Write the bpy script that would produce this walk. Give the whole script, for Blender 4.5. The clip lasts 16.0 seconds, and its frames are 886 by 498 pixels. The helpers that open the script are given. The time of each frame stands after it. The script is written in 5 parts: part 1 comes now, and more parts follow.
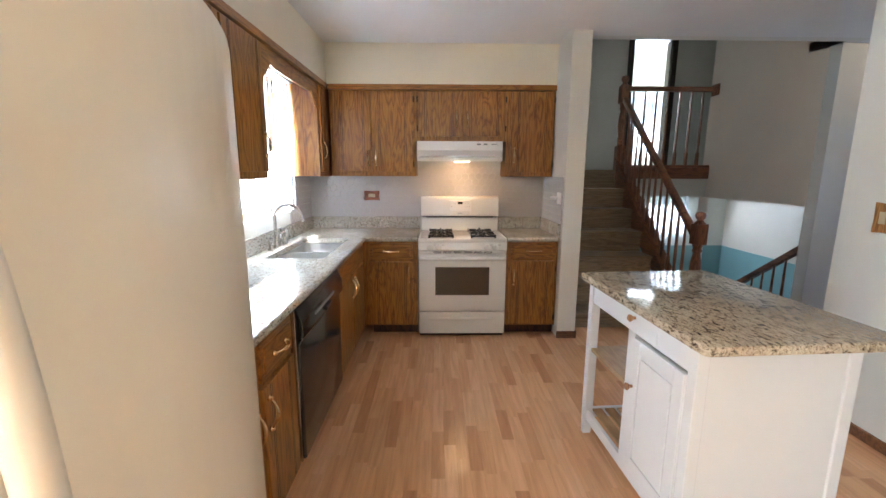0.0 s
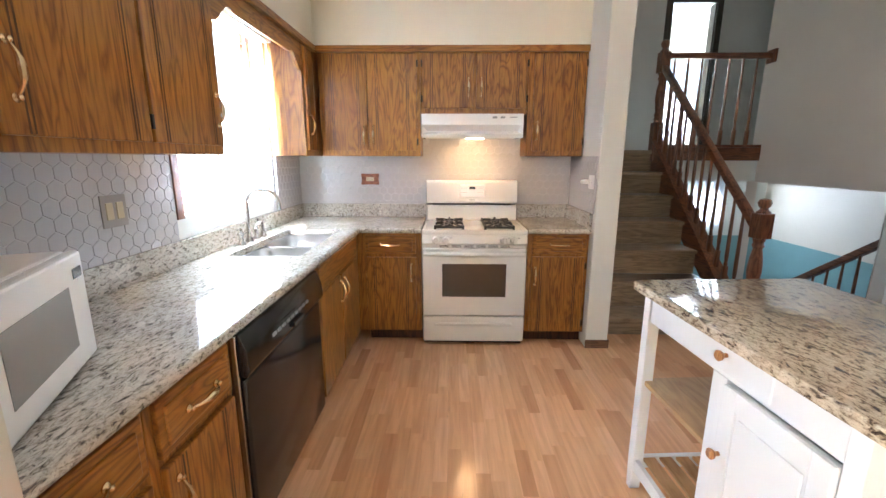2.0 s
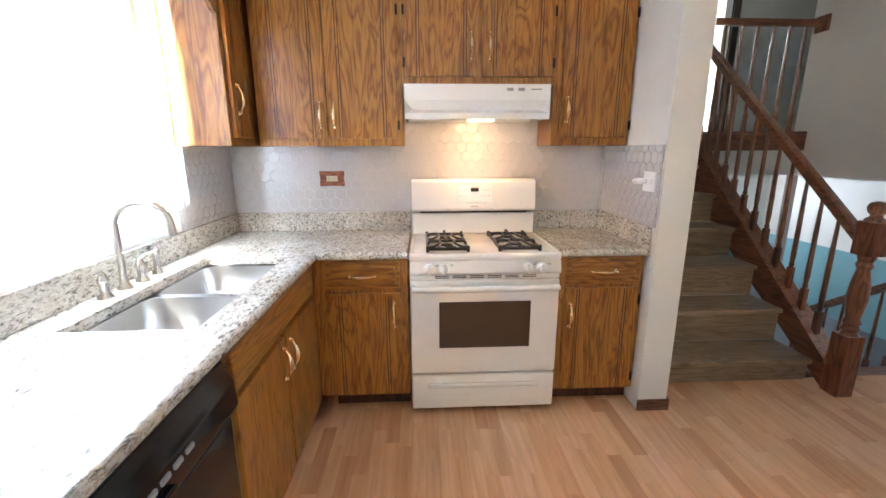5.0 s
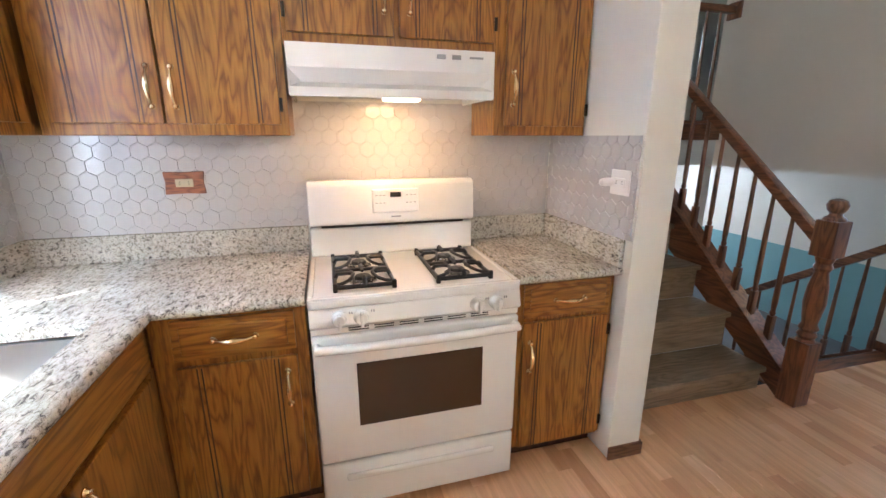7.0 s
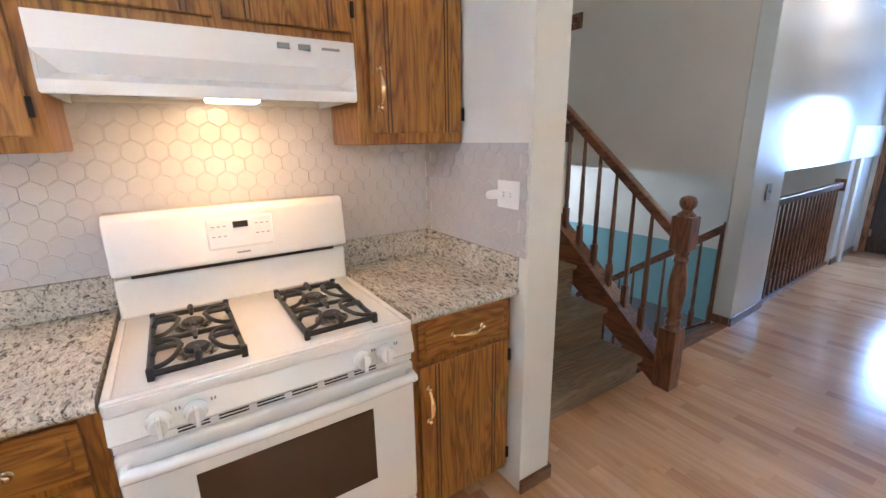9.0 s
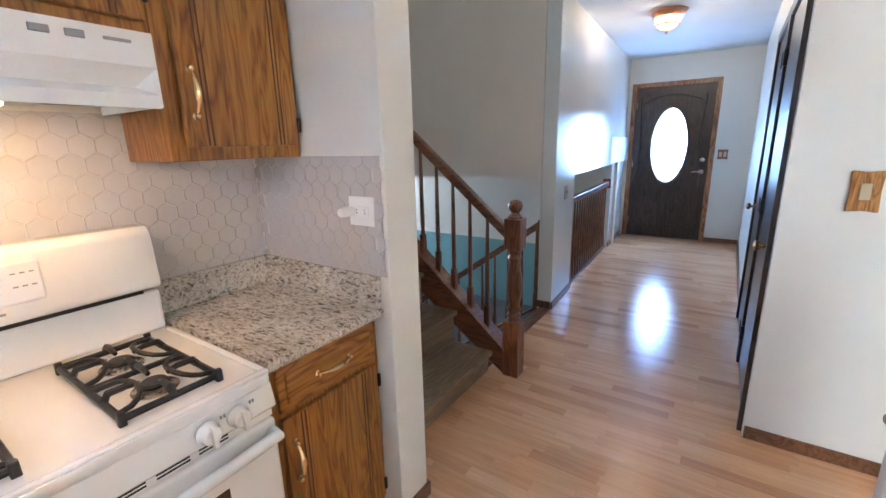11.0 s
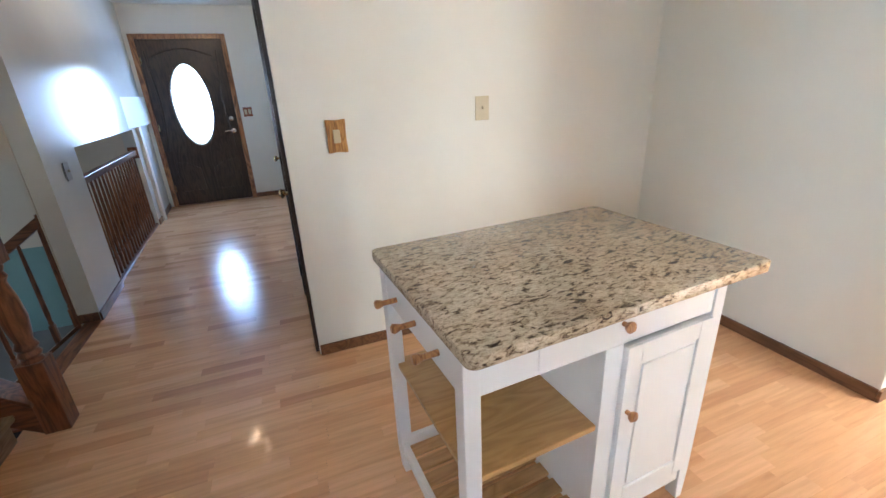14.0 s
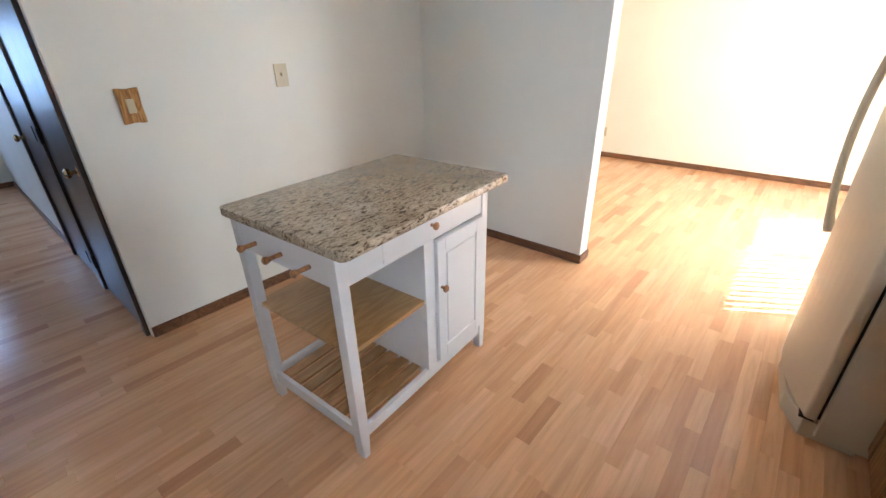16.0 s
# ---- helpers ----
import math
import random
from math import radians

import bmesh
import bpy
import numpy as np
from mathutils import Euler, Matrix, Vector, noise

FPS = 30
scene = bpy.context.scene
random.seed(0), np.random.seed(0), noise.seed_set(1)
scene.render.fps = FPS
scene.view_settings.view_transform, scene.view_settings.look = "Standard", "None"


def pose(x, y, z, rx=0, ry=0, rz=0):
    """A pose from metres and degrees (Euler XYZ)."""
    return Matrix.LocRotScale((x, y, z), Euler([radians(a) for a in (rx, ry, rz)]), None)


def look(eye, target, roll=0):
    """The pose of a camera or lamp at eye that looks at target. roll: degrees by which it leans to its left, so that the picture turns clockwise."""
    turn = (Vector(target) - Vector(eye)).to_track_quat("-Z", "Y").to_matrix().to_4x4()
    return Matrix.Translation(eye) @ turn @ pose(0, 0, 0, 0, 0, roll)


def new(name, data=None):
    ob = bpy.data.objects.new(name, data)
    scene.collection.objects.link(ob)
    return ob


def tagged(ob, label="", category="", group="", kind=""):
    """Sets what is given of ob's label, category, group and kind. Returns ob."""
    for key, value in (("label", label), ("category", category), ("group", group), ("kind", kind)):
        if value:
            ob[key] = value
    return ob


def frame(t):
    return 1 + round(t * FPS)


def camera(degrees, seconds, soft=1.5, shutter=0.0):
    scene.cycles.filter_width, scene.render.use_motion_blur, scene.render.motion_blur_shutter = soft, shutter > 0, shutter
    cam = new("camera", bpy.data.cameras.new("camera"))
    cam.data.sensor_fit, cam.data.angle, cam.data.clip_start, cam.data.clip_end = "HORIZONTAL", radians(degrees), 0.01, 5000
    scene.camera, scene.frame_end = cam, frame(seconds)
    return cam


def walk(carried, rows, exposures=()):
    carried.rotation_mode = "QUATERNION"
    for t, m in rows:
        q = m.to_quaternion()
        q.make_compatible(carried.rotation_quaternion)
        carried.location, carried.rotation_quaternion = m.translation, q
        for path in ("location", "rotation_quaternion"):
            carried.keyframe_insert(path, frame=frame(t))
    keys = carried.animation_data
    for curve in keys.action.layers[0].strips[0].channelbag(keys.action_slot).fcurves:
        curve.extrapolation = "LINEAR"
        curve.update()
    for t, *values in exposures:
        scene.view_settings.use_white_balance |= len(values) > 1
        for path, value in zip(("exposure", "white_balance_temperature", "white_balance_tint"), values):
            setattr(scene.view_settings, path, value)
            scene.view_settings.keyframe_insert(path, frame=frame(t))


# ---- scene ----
cam = camera(92.9, 16.0)
PATH = [
    (0, (0.341, 0.309, 1.483), (0.369, 2.276, 1.121), 0.2),
    (0.5, (0.333, 0.427, 1.45), (0.335, 2.389, 1.058), -0.2),
    (1, (0.356, 0.572, 1.44), (0.324, 2.531, 1.036), -0.1),
    (1.5, (0.388, 0.74, 1.439), (0.349, 2.696, 1.025), 0.1),
    (2, (0.389, 0.887, 1.427), (0.352, 2.841, 1.003), 0.1),
    (2.5, (0.342, 1.065, 1.427), (0.329, 3.019, 0.998), -0.1),
    (3, (0.31, 1.215, 1.416), (0.307, 3.166, 0.972), -0.1),
    (3.5, (0.32, 1.398, 1.418), (0.284, 3.348, 0.974), 0.2),
    (3.7, (0.326, 1.474, 1.42), (0.279, 3.422, 0.972), 0.4),
    (5.8, (0.213, 2.184, 1.416), (0.44, 4.116, 0.951), 0.0),
    (6, (0.231, 2.271, 1.418), (0.487, 4.198, 0.949), 0.2),
    (6.5, (0.258, 2.404, 1.422), (0.608, 4.31, 0.927), 0.1),
    (7, (0.266, 2.551, 1.436), (0.779, 4.414, 0.918), 0.0),
    (7.5, (0.253, 2.668, 1.435), (0.956, 4.471, 0.929), 0.1),
    (8, (0.271, 2.743, 1.43), (1.118, 4.485, 0.93), 0.2),
    (8.2, (0.331, 2.751, 1.44), (1.201, 4.48, 0.937), -0.1),
    (10.3, (0.396, 3.015, 1.463), (1.83, 4.322, 0.979), -1.3),
    (10.5, (0.384, 3.002, 1.459), (1.868, 4.255, 0.981), -1.3),
    (11, (0.386, 2.985, 1.469), (1.992, 4.076, 0.987), -1.4),
    (11.5, (0.409, 2.927, 1.47), (2.124, 3.834, 0.984), -1.5),
    (12, (0.465, 2.844, 1.458), (2.273, 3.539, 0.96), -1.7),
    (12.5, (0.521, 2.768, 1.45), (2.392, 3.251, 0.937), -1.6),
    (13, (0.551, 2.744, 1.459), (2.471, 2.847, 0.906), -2.1),
    (13.5, (0.537, 2.8, 1.458), (2.407, 2.464, 0.833), -3.2),
    (14, (0.481, 2.831, 1.455), (2.227, 2.17, 0.738), -2.7),
    (14.5, (0.36, 2.837, 1.465), (1.966, 1.968, 0.648), -2.5),
    (15, (0.245, 2.918, 1.488), (1.729, 1.907, 0.607), -2.6),
    (15.5, (0.197, 3.039, 1.498), (1.536, 1.856, 0.6), -1.7),
    (16, (0.183, 3.181, 1.494), (1.356, 1.821, 0.614), -1.2),
]
walk(cam, [(t, look(eye, target, roll)) for t, eye, target, roll in PATH], [(0.0, 2.72, 5850, 10), (2.0, 3.30, 5800, 10), (8.0, 3.36, 5700, 10), (11.0, 3.28, 5500, 10), (13.0, 3.20, 6200, 10), (14.5, 2.78, 5950, 10), (16.0, 2.62, 5800, 10)])

# ---------------- light ----------------
SUN_DIR = Vector((0.53, 0.33, -0.80)).normalized()
world = bpy.data.worlds.new("sky")
scene.world = world
world.use_nodes = True
wn = world.node_tree
sky = wn.nodes.new("ShaderNodeTexSky")
sky.sky_type = "NISHITA"
sky.sun_disc = False
sky.sun_elevation = math.asin(-SUN_DIR.z)
sky.sun_rotation = math.atan2(-SUN_DIR.x, -SUN_DIR.y)
wn.links.new(sky.outputs[0], wn.nodes["Background"].inputs[0])
wn.nodes["Background"].inputs[1].default_value = 0.15


def lamp(name, kind, m, energy, colour=(1, 1, 1), size=None, **more):
    data = bpy.data.lights.new(name, kind)
    data.energy, data.color = energy, colour
    if size and kind == "AREA":
        data.shape, data.size, data.size_y = "RECTANGLE", size[0], size[1]
    elif size:
        data.shadow_soft_size = size
    ob = new(name, data)
    ob.matrix_world = m
    return ob


sun_lamp = lamp("sun", "SUN", look((0, 0, 0), SUN_DIR), 5.0, (1.0, 0.95, 0.87))
sun_lamp.data.angle = radians(0.53)
DAY = (0.80, 0.90, 1.0)
# daylight standing in each window opening
lamp("kitchen_window_light", "AREA", look((-1.02, 3.46, 1.68), (1, 3.46, 1.35)), 16.5, DAY, (0.95, 0.95))
lamp("patio_light", "AREA", look((-1.04, -1.3, 1.2), (0.4, -2.2, 1.0)), 43, (1.0, 0.97, 0.90), (2.0, 1.9))
lamp("door_light", "AREA", look((7.62, 3.78, 1.37), (5, 3.78, 1.2)), 3.2, (0.36, 0.58, 1.0), (0.42, 0.98))
bpy.data.lights["door_light"].shape = "ELLIPSE"
lamp("bedroom_window_light", "AREA", look((4.9, 10.35, 2.6), (4.6, 8, 2.2)), 80, DAY, (1.3, 1.4))
lamp("lower_window_light", "AREA", look((5.3, 9.45, 0.6), (5.3, 7, 0.2)), 14, DAY, (1.0, 0.8))
lamp("hood_bulb", "AREA", look((0.56, 4.34, 1.568), (0.56, 4.44, 0.9)), 0.34, (1.0, 0.52, 0.19), (0.12, 0.06))
lamp("hall_bulb", "POINT", pose(5.07, 3.62, 2.49), 4.4, (1.0, 0.74, 0.46), 0.05)


# ---------------- materials ----------------
def material(name):
    m = bpy.data.materials.new(name)
    m.use_nodes = True
    return m, m.node_tree.nodes, m.node_tree.links, m.node_tree.nodes["Principled BSDF"]


def ramp(nodes, stops):
    r = nodes.new("ShaderNodeValToRGB")
    e = r.color_ramp.elements
    while len(e) < len(stops):
        e.new(0.5)
    for el, (p, c) in zip(e, stops):
        el.position, el.color = p, (*c, 1)
    return r


def coords(nodes, links, scale=(1, 1, 1)):
    tc = nodes.new("ShaderNodeTexCoord")
    mp = nodes.new("ShaderNodeMapping")
    mp.inputs["Scale"].default_value = scale
    links.new(tc.outputs["Object"], mp.inputs[0])
    return mp.outputs[0]


def noise_tex(nodes, links, vec, scale, detail=4, rough=0.55, dist=0.0):
    n = nodes.new("ShaderNodeTexNoise")
    n.inputs["Scale"].default_value, n.inputs["Detail"].default_value = scale, detail
    n.inputs["Roughness"].default_value, n.inputs["Distortion"].default_value = rough, dist
    links.new(vec, n.inputs["Vector"])
    return n.outputs["Fac"]


def blend(nodes, links, mode, fac, a, b):
    m = nodes.new("ShaderNodeMix")
    m.data_type, m.blend_type = "RGBA", mode
    for sock, v in ((m.inputs[0], fac), (m.inputs[6], a), (m.inputs[7], b)):
        if isinstance(v, (int, float)):
            sock.default_value = v
        elif isinstance(v, tuple):
            sock.default_value = (*v, 1)
        else:
            links.new(v, sock)
    return m.outputs[2]


def bump(nodes, links, p, height, strength, distance=0.002):
    b = nodes.new("ShaderNodeBump")
    b.inputs["Strength"].default_value, b.inputs["Distance"].default_value = strength, distance
    links.new(height, b.inputs["Height"])
    links.new(b.outputs[0], p.inputs["Normal"])


def paint(name, colour, rough=0.6, vary=0.06, metal=0.0, grain=60, relief=0.15, coat=0.0):
    m, n, l, p = material(name)
    v = coords(n, l)
    big = noise_tex(n, l, v, 1.7, 3)
    lo = tuple(c * (1 - vary) for c in colour)
    hi = tuple(min(1, c * (1 + vary)) for c in colour)
    r = ramp(n, [(0.3, lo), (0.7, hi)])
    l.new(big, r.inputs[0])
    l.new(r.outputs[0], p.inputs["Base Color"])
    fine = noise_tex(n, l, v, grain, 3)
    rr = n.new("ShaderNodeMapRange")
    rr.inputs[3].default_value, rr.inputs[4].default_value = rough * 0.88, min(1, rough * 1.12)
    l.new(big, rr.inputs[0])
    l.new(rr.outputs[0], p.inputs["Roughness"])
    p.inputs["Metallic"].default_value = metal
    p.inputs["Coat Weight"].default_value = coat
    if relief:
        bump(n, l, p, fine, relief, 0.001)
    return m


def wood(name, dark, mid, light, axis="z", rough=0.35, scale=1.0, coat=0.15, rand=0.0, pore=0.5):
    """Open-grained wood, its grain along one axis: broad cathedral bands, fine pores and a slow change of tone."""
    m, n, l, p = material(name)
    k = {"x": 0, "y": 1, "z": 2}[axis]
    s1, s2 = [9 * scale] * 3, [75 * scale] * 3
    s1[k], s2[k] = 1.3 * scale, 3.5 * scale
    src = coords(n, l, s1)
    src2 = coords(n, l, s2)
    if rand:
        oi = n.new("ShaderNodeObjectInfo")
        for s in (src, src2):
            mp = s.node
            off = n.new("ShaderNodeMath")
            off.operation = "MULTIPLY"
            off.inputs[1].default_value = 37.0
            l.new(oi.outputs["Random"], off.inputs[0])
            l.new(off.outputs[0], mp.inputs["Location"])
    base = noise_tex(n, l, src, 1.0, 3, 0.5, 0.6)
    rings = n.new("ShaderNodeMath")
    rings.operation = "MULTIPLY"
    rings.inputs[1].default_value = 9.0
    l.new(base, rings.inputs[0])
    fr = n.new("ShaderNodeMath")
    fr.operation = "PINGPONG"
    fr.inputs[1].default_value = 0.5
    l.new(rings.outputs[0], fr.inputs[0])
    r = ramp(n, [(0.0, dark), (0.22, mid), (0.5, light)])
    l.new(fr.outputs[0], r.inputs[0])
    pores = noise_tex(n, l, src2, 1.0, 4, 0.65)
    pr = ramp(n, [(0.36, (0.45, 0.40, 0.36)), (0.52, (1, 1, 1))])
    l.new(pores, pr.inputs[0])
    c = blend(n, l, "MULTIPLY", pore, r.outputs[0], pr.outputs[0])
    slow = noise_tex(n, l, coords(n, l), 1.3, 2)
    sr = ramp(n, [(0.3, (0.82, 0.80, 0.78)), (0.7, (1.12, 1.1, 1.08))])
    l.new(slow, sr.inputs[0])
    c = blend(n, l, "MULTIPLY", 0.8, c, sr.outputs[0])
    l.new(c, p.inputs["Base Color"])
    p.inputs["Roughness"].default_value = rough
    p.inputs["Coat Weight"].default_value = coat
    p.inputs["Coat Roughness"].default_value = 0.25
    bump(n, l, p, pores, 0.12, 0.0012)
    return m


def planks(name, per, stops, axis="y", rough=0.17):
    m, n, l, p = material(name)
    if per == "object":
        rnd = n.new("ShaderNodeObjectInfo").outputs["Random"]
    else:
        rnd = n.new("ShaderNodeNewGeometry").outputs["Random Per Island"]
    r = ramp(n, stops)
    l.new(rnd, r.inputs[0])
    s = [38, 38, 38]
    s["xyz".index(axis)] = 2.2
    vec = coords(n, l, s)
    off = n.new("ShaderNodeMath")
    off.operation = "MULTIPLY"
    off.inputs[1].default_value = 53.0
    l.new(rnd, off.inputs[0])
    l.new(off.outputs[0], vec.node.inputs["Location"])
    g = noise_tex(n, l, vec, 1.0, 5, 0.6, 0.4)
    gr = ramp(n, [(0.3, (0.80, 0.75, 0.70)), (0.62, (1.04, 1.04, 1.04))])
    l.new(g, gr.inputs[0])
    l.new(blend(n, l, "MULTIPLY", 0.8, r.outputs[0], gr.outputs[0]), p.inputs["Base Color"])
    wear = noise_tex(n, l, coords(n, l), 2.5, 4)
    rr = n.new("ShaderNodeMapRange")
    rr.inputs[3].default_value, rr.inputs[4].default_value = rough * 0.75, rough * 1.3
    l.new(wear, rr.inputs[0])
    l.new(rr.outputs[0], p.inputs["Roughness"])
    bump(n, l, p, g, 0.05, 0.0006)
    return m


def granite(name, ground, fleck, dark, rough=0.09, size=1.0):
    """Polished granite: pale crystals in a warm ground, long dark flecks that drift one way, small black grains and slow clouds."""
    m, n, l, p = material(name)
    v = coords(n, l)
    st = coords(n, l, (1.0, 0.42, 1.0))
    st.node.inputs["Rotation"].default_value = (0, 0, 0.45)
    a = noise_tex(n, l, st, 62 / size, 5, 0.62, 0.9)
    r1 = ramp(n, [(0.36, dark), (0.41, fleck), (0.49, ground), (0.60, tuple(min(1, c * 1.18) for c in ground)), (0.72, tuple(min(1, c * 1.34) for c in ground))])
    l.new(a, r1.inputs[0])
    b = noise_tex(n, l, st, 38 / size, 4, 0.6, 0.6)
    r2 = ramp(n, [(0.33, dark), (0.37, tuple(0.5 * c + 0.35 for c in ground)), (0.43, (1, 1, 1))])
    l.new(b, r2.inputs[0])
    c = blend(n, l, "MULTIPLY", 0.85, r1.outputs[0], r2.outputs[0])
    g = noise_tex(n, l, v, 230 / size, 2, 0.6)
    r4 = ramp(n, [(0.33, (0.35, 0.32, 0.30)), (0.42, (1, 1, 1))])
    l.new(g, r4.inputs[0])
    c = blend(n, l, "MULTIPLY", 0.7, c, r4.outputs[0])
    s = noise_tex(n, l, v, 4.5, 3)
    r3 = ramp(n, [(0.35, (0.82, 0.77, 0.71)), (0.65, (1.08, 1.07, 1.05))])
    l.new(s, r3.inputs[0])
    l.new(blend(n, l, "MULTIPLY", 0.8, c, r3.outputs[0]), p.inputs["Base Color"])
    p.inputs["Roughness"].default_value = rough
    return m


def plain_bsdf(name, colour, rough, metal=0.0, emit=0.0, alpha=1.0):
    m, n, l, p = material(name)
    p.inputs["Base Color"].default_value = (*colour, 1)
    p.inputs["Roughness"].default_value, p.inputs["Metallic"].default_value = rough, metal
    if emit:
        p.inputs["Emission Color"].default_value = (*colour, 1)
        p.inputs["Emission Strength"].default_value = emit
    return m


def glass(name, tint=(1, 1, 1), rough=0.0):
    m, n, l, p = material(name)
    p.inputs["Base Color"].default_value = (*tint, 1)
    p.inputs["Transmission Weight"].default_value = 1.0
    p.inputs["Roughness"].default_value, p.inputs["IOR"].default_value = rough, 1.45
    return m


def cloth(name, colour, through_part=0.5):
    m, n, l, p = material(name)
    d, t, mix = n.new("ShaderNodeBsdfDiffuse"), n.new("ShaderNodeBsdfTranslucent"), n.new("ShaderNodeMixShader")
    g = noise_tex(n, l, coords(n, l, (30, 30, 2)), 4, 3)
    r = ramp(n, [(0.3, tuple(c * 0.93 for c in colour)), (0.7, colour)])
    l.new(g, r.inputs[0])
    l.new(r.outputs[0], d.inputs[0])
    l.new(r.outputs[0], t.inputs[0])
    mix.inputs[0].default_value = through_part
    l.new(d.outputs[0], mix.inputs[1])
    l.new(t.outputs[0], mix.inputs[2])
    l.new(mix.outputs[0], n["Material Output"].inputs[0])
    return m


WALL_GLOSS = paint("semigloss_wall_paint", (0.72, 0.71, 0.655), 0.17, 0.03, grain=120, relief=0.05)
WALL = paint("wall_paint", (0.72, 0.71, 0.645), 0.55, 0.03, grain=120, relief=0.12)
WALL_BEIGE = paint("beige_wall_paint", (0.76, 0.67, 0.57), 0.55, 0.03, grain=120, relief=0.12)
WALL_CREAM = paint("cream_wall_paint", (0.80, 0.75, 0.60), 0.6, 0.03, grain=120, relief=0.12)
WALL_TEAL = paint("teal_wall_paint", (0.22, 0.38, 0.39), 0.6, 0.05, grain=120, relief=0.12)
CEIL = paint("ceiling_paint", (0.80, 0.80, 0.78), 0.8, 0.03, grain=160, relief=0.25)
D, M_, L_ = (0.20, 0.075, 0.012), (0.335, 0.138, 0.021), (0.40, 0.178, 0.029)
OAK = {a: wood("oak_" + a, D, M_, L_, a, 0.33, 1.2, 0.2, pore=0.6) for a in "xyz"}
# near-black copy of the oak: shade in recesses, put into the colour
OAK_SHADE = wood("oak_groove", (0.03, 0.01, 0.004), (0.07, 0.024, 0.008), (0.10, 0.035, 0.011), "z")
STAIN = {a: wood("stained_rail_wood_" + a, (0.12, 0.043, 0.017), (0.21, 0.077, 0.030), (0.27, 0.103, 0.043), a, 0.3, 1.0, 0.3) for a in "xyz"}
BROWN = wood("brown_door_paint", (0.022, 0.013, 0.008), (0.048, 0.028, 0.018), (0.062, 0.037, 0.025), "z", 0.38, 1.0, 0.12)
TRIM_OAK = wood("casing_oak", (0.12, 0.045, 0.015), (0.30, 0.13, 0.05), (0.40, 0.19, 0.08), "z")
BASE = wood("baseboard_wood", (0.10, 0.042, 0.017), (0.16, 0.07, 0.030), (0.20, 0.09, 0.040), "x", pore=0.2)
TREAD = wood("stair_vinyl", (0.24, 0.17, 0.10), (0.31, 0.225, 0.14), (0.37, 0.275, 0.175), "x", 0.45, 1.0, 0.0)
SHELF = wood("natural_shelf_wood", (0.43, 0.245, 0.09), (0.49, 0.29, 0.11), (0.54, 0.33, 0.135), "y", 0.35, pore=0.15)
SLAT_WOOD = wood("slat_wood", (0.38, 0.20, 0.07), (0.45, 0.25, 0.095), (0.50, 0.29, 0.115), "y", 0.35, pore=0.2)
PEG = wood("peg_wood", (0.28, 0.11, 0.035), (0.42, 0.19, 0.065), (0.5, 0.25, 0.09), "z", 0.35, 2.0)
PLATE_OAK = wood("plate_oak", (0.25, 0.11, 0.03), (0.42, 0.20, 0.05), (0.52, 0.27, 0.08), "z", 0.35, 2.0)
PLATE_RED = wood("plate_cherry", (0.14, 0.04, 0.015), (0.26, 0.085, 0.035), (0.33, 0.12, 0.05), "x", 0.35, 2.0)
FLOOR_STOPS = [(0.0, (0.58, 0.30, 0.145)), (0.2, (0.73, 0.41, 0.21)), (0.7, (0.78, 0.455, 0.24)), (1.0, (0.82, 0.49, 0.275))]
PLANK_O = planks("floor_strip", "object", FLOOR_STOPS)
PLANK_I = planks("floor_strips", "island", FLOOR_STOPS)
GRANITE = granite("grey_granite", (0.56, 0.54, 0.48), (0.38, 0.35, 0.29), (0.12, 0.11, 0.11), 0.07, 0.68)
GRANITE_B = granite("tan_granite", (0.52, 0.44, 0.32), (0.30, 0.23, 0.155), (0.055, 0.04, 0.032), 0.12, 0.74)
ENAMEL = paint("white_enamel", (0.80, 0.79, 0.75), 0.16, 0.015, relief=0.0, coat=0.3)
CREAM_ENAMEL = paint("cream_fridge_enamel", (0.74, 0.69, 0.57), 0.36, 0.01, grain=260, relief=0.05)
WHITE = paint("white_furniture_paint", (0.76, 0.76, 0.74), 0.35, 0.02, grain=90, relief=0.06)
BLACK = paint("black_appliance", (0.012, 0.012, 0.013), 0.14, 0.1, relief=0.0)
IRON = paint("black_cast_iron", (0.018, 0.020, 0.026), 0.42, 0.2, grain=300, relief=0.3)
DARK = plain_bsdf("dark_gap", (0.012, 0.011, 0.010), 0.7)
BRASS = paint("worn_brass", (0.72, 0.55, 0.32), 0.24, 0.08, 1.0, relief=0.0)
COPPER = paint("copper", (0.75, 0.38, 0.22), 0.3, 0.08, 1.0, relief=0.0)
IVORY = paint("ivory_plastic", (0.52, 0.45, 0.29), 0.35, 0.02, relief=0.0)
WHITE_PLASTIC = paint("white_plastic", (0.82, 0.82, 0.80), 0.35, 0.02, relief=0.0)
STEEL = paint("brushed_steel", (0.56, 0.56, 0.55), 0.28, 0.05, 1.0, relief=0.05)
NICKEL = paint("brushed_nickel", (0.55, 0.53, 0.50), 0.25, 0.05, 1.0, relief=0.0)
HINGE = paint("dark_hinge", (0.03, 0.024, 0.02), 0.4, 0.1, 0.6, relief=0.0)
PEWTER = paint("pewter_plate", (0.33, 0.31, 0.28), 0.4, 0.08, 0.7, relief=0.05)
OVEN_GLASS = plain_bsdf("oven_glass", (0.060, 0.034, 0.020), 0.04)
SMOKE = plain_bsdf("microwave_glass", (0.33, 0.33, 0.32), 0.15)
DISPLAY = plain_bsdf("black_display", (0.01, 0.012, 0.012), 0.1)
MARK = plain_bsdf("grey_print", (0.30, 0.30, 0.29), 0.5)
GROUT = paint("grout", (0.55, 0.54, 0.53), 0.85, 0.05)
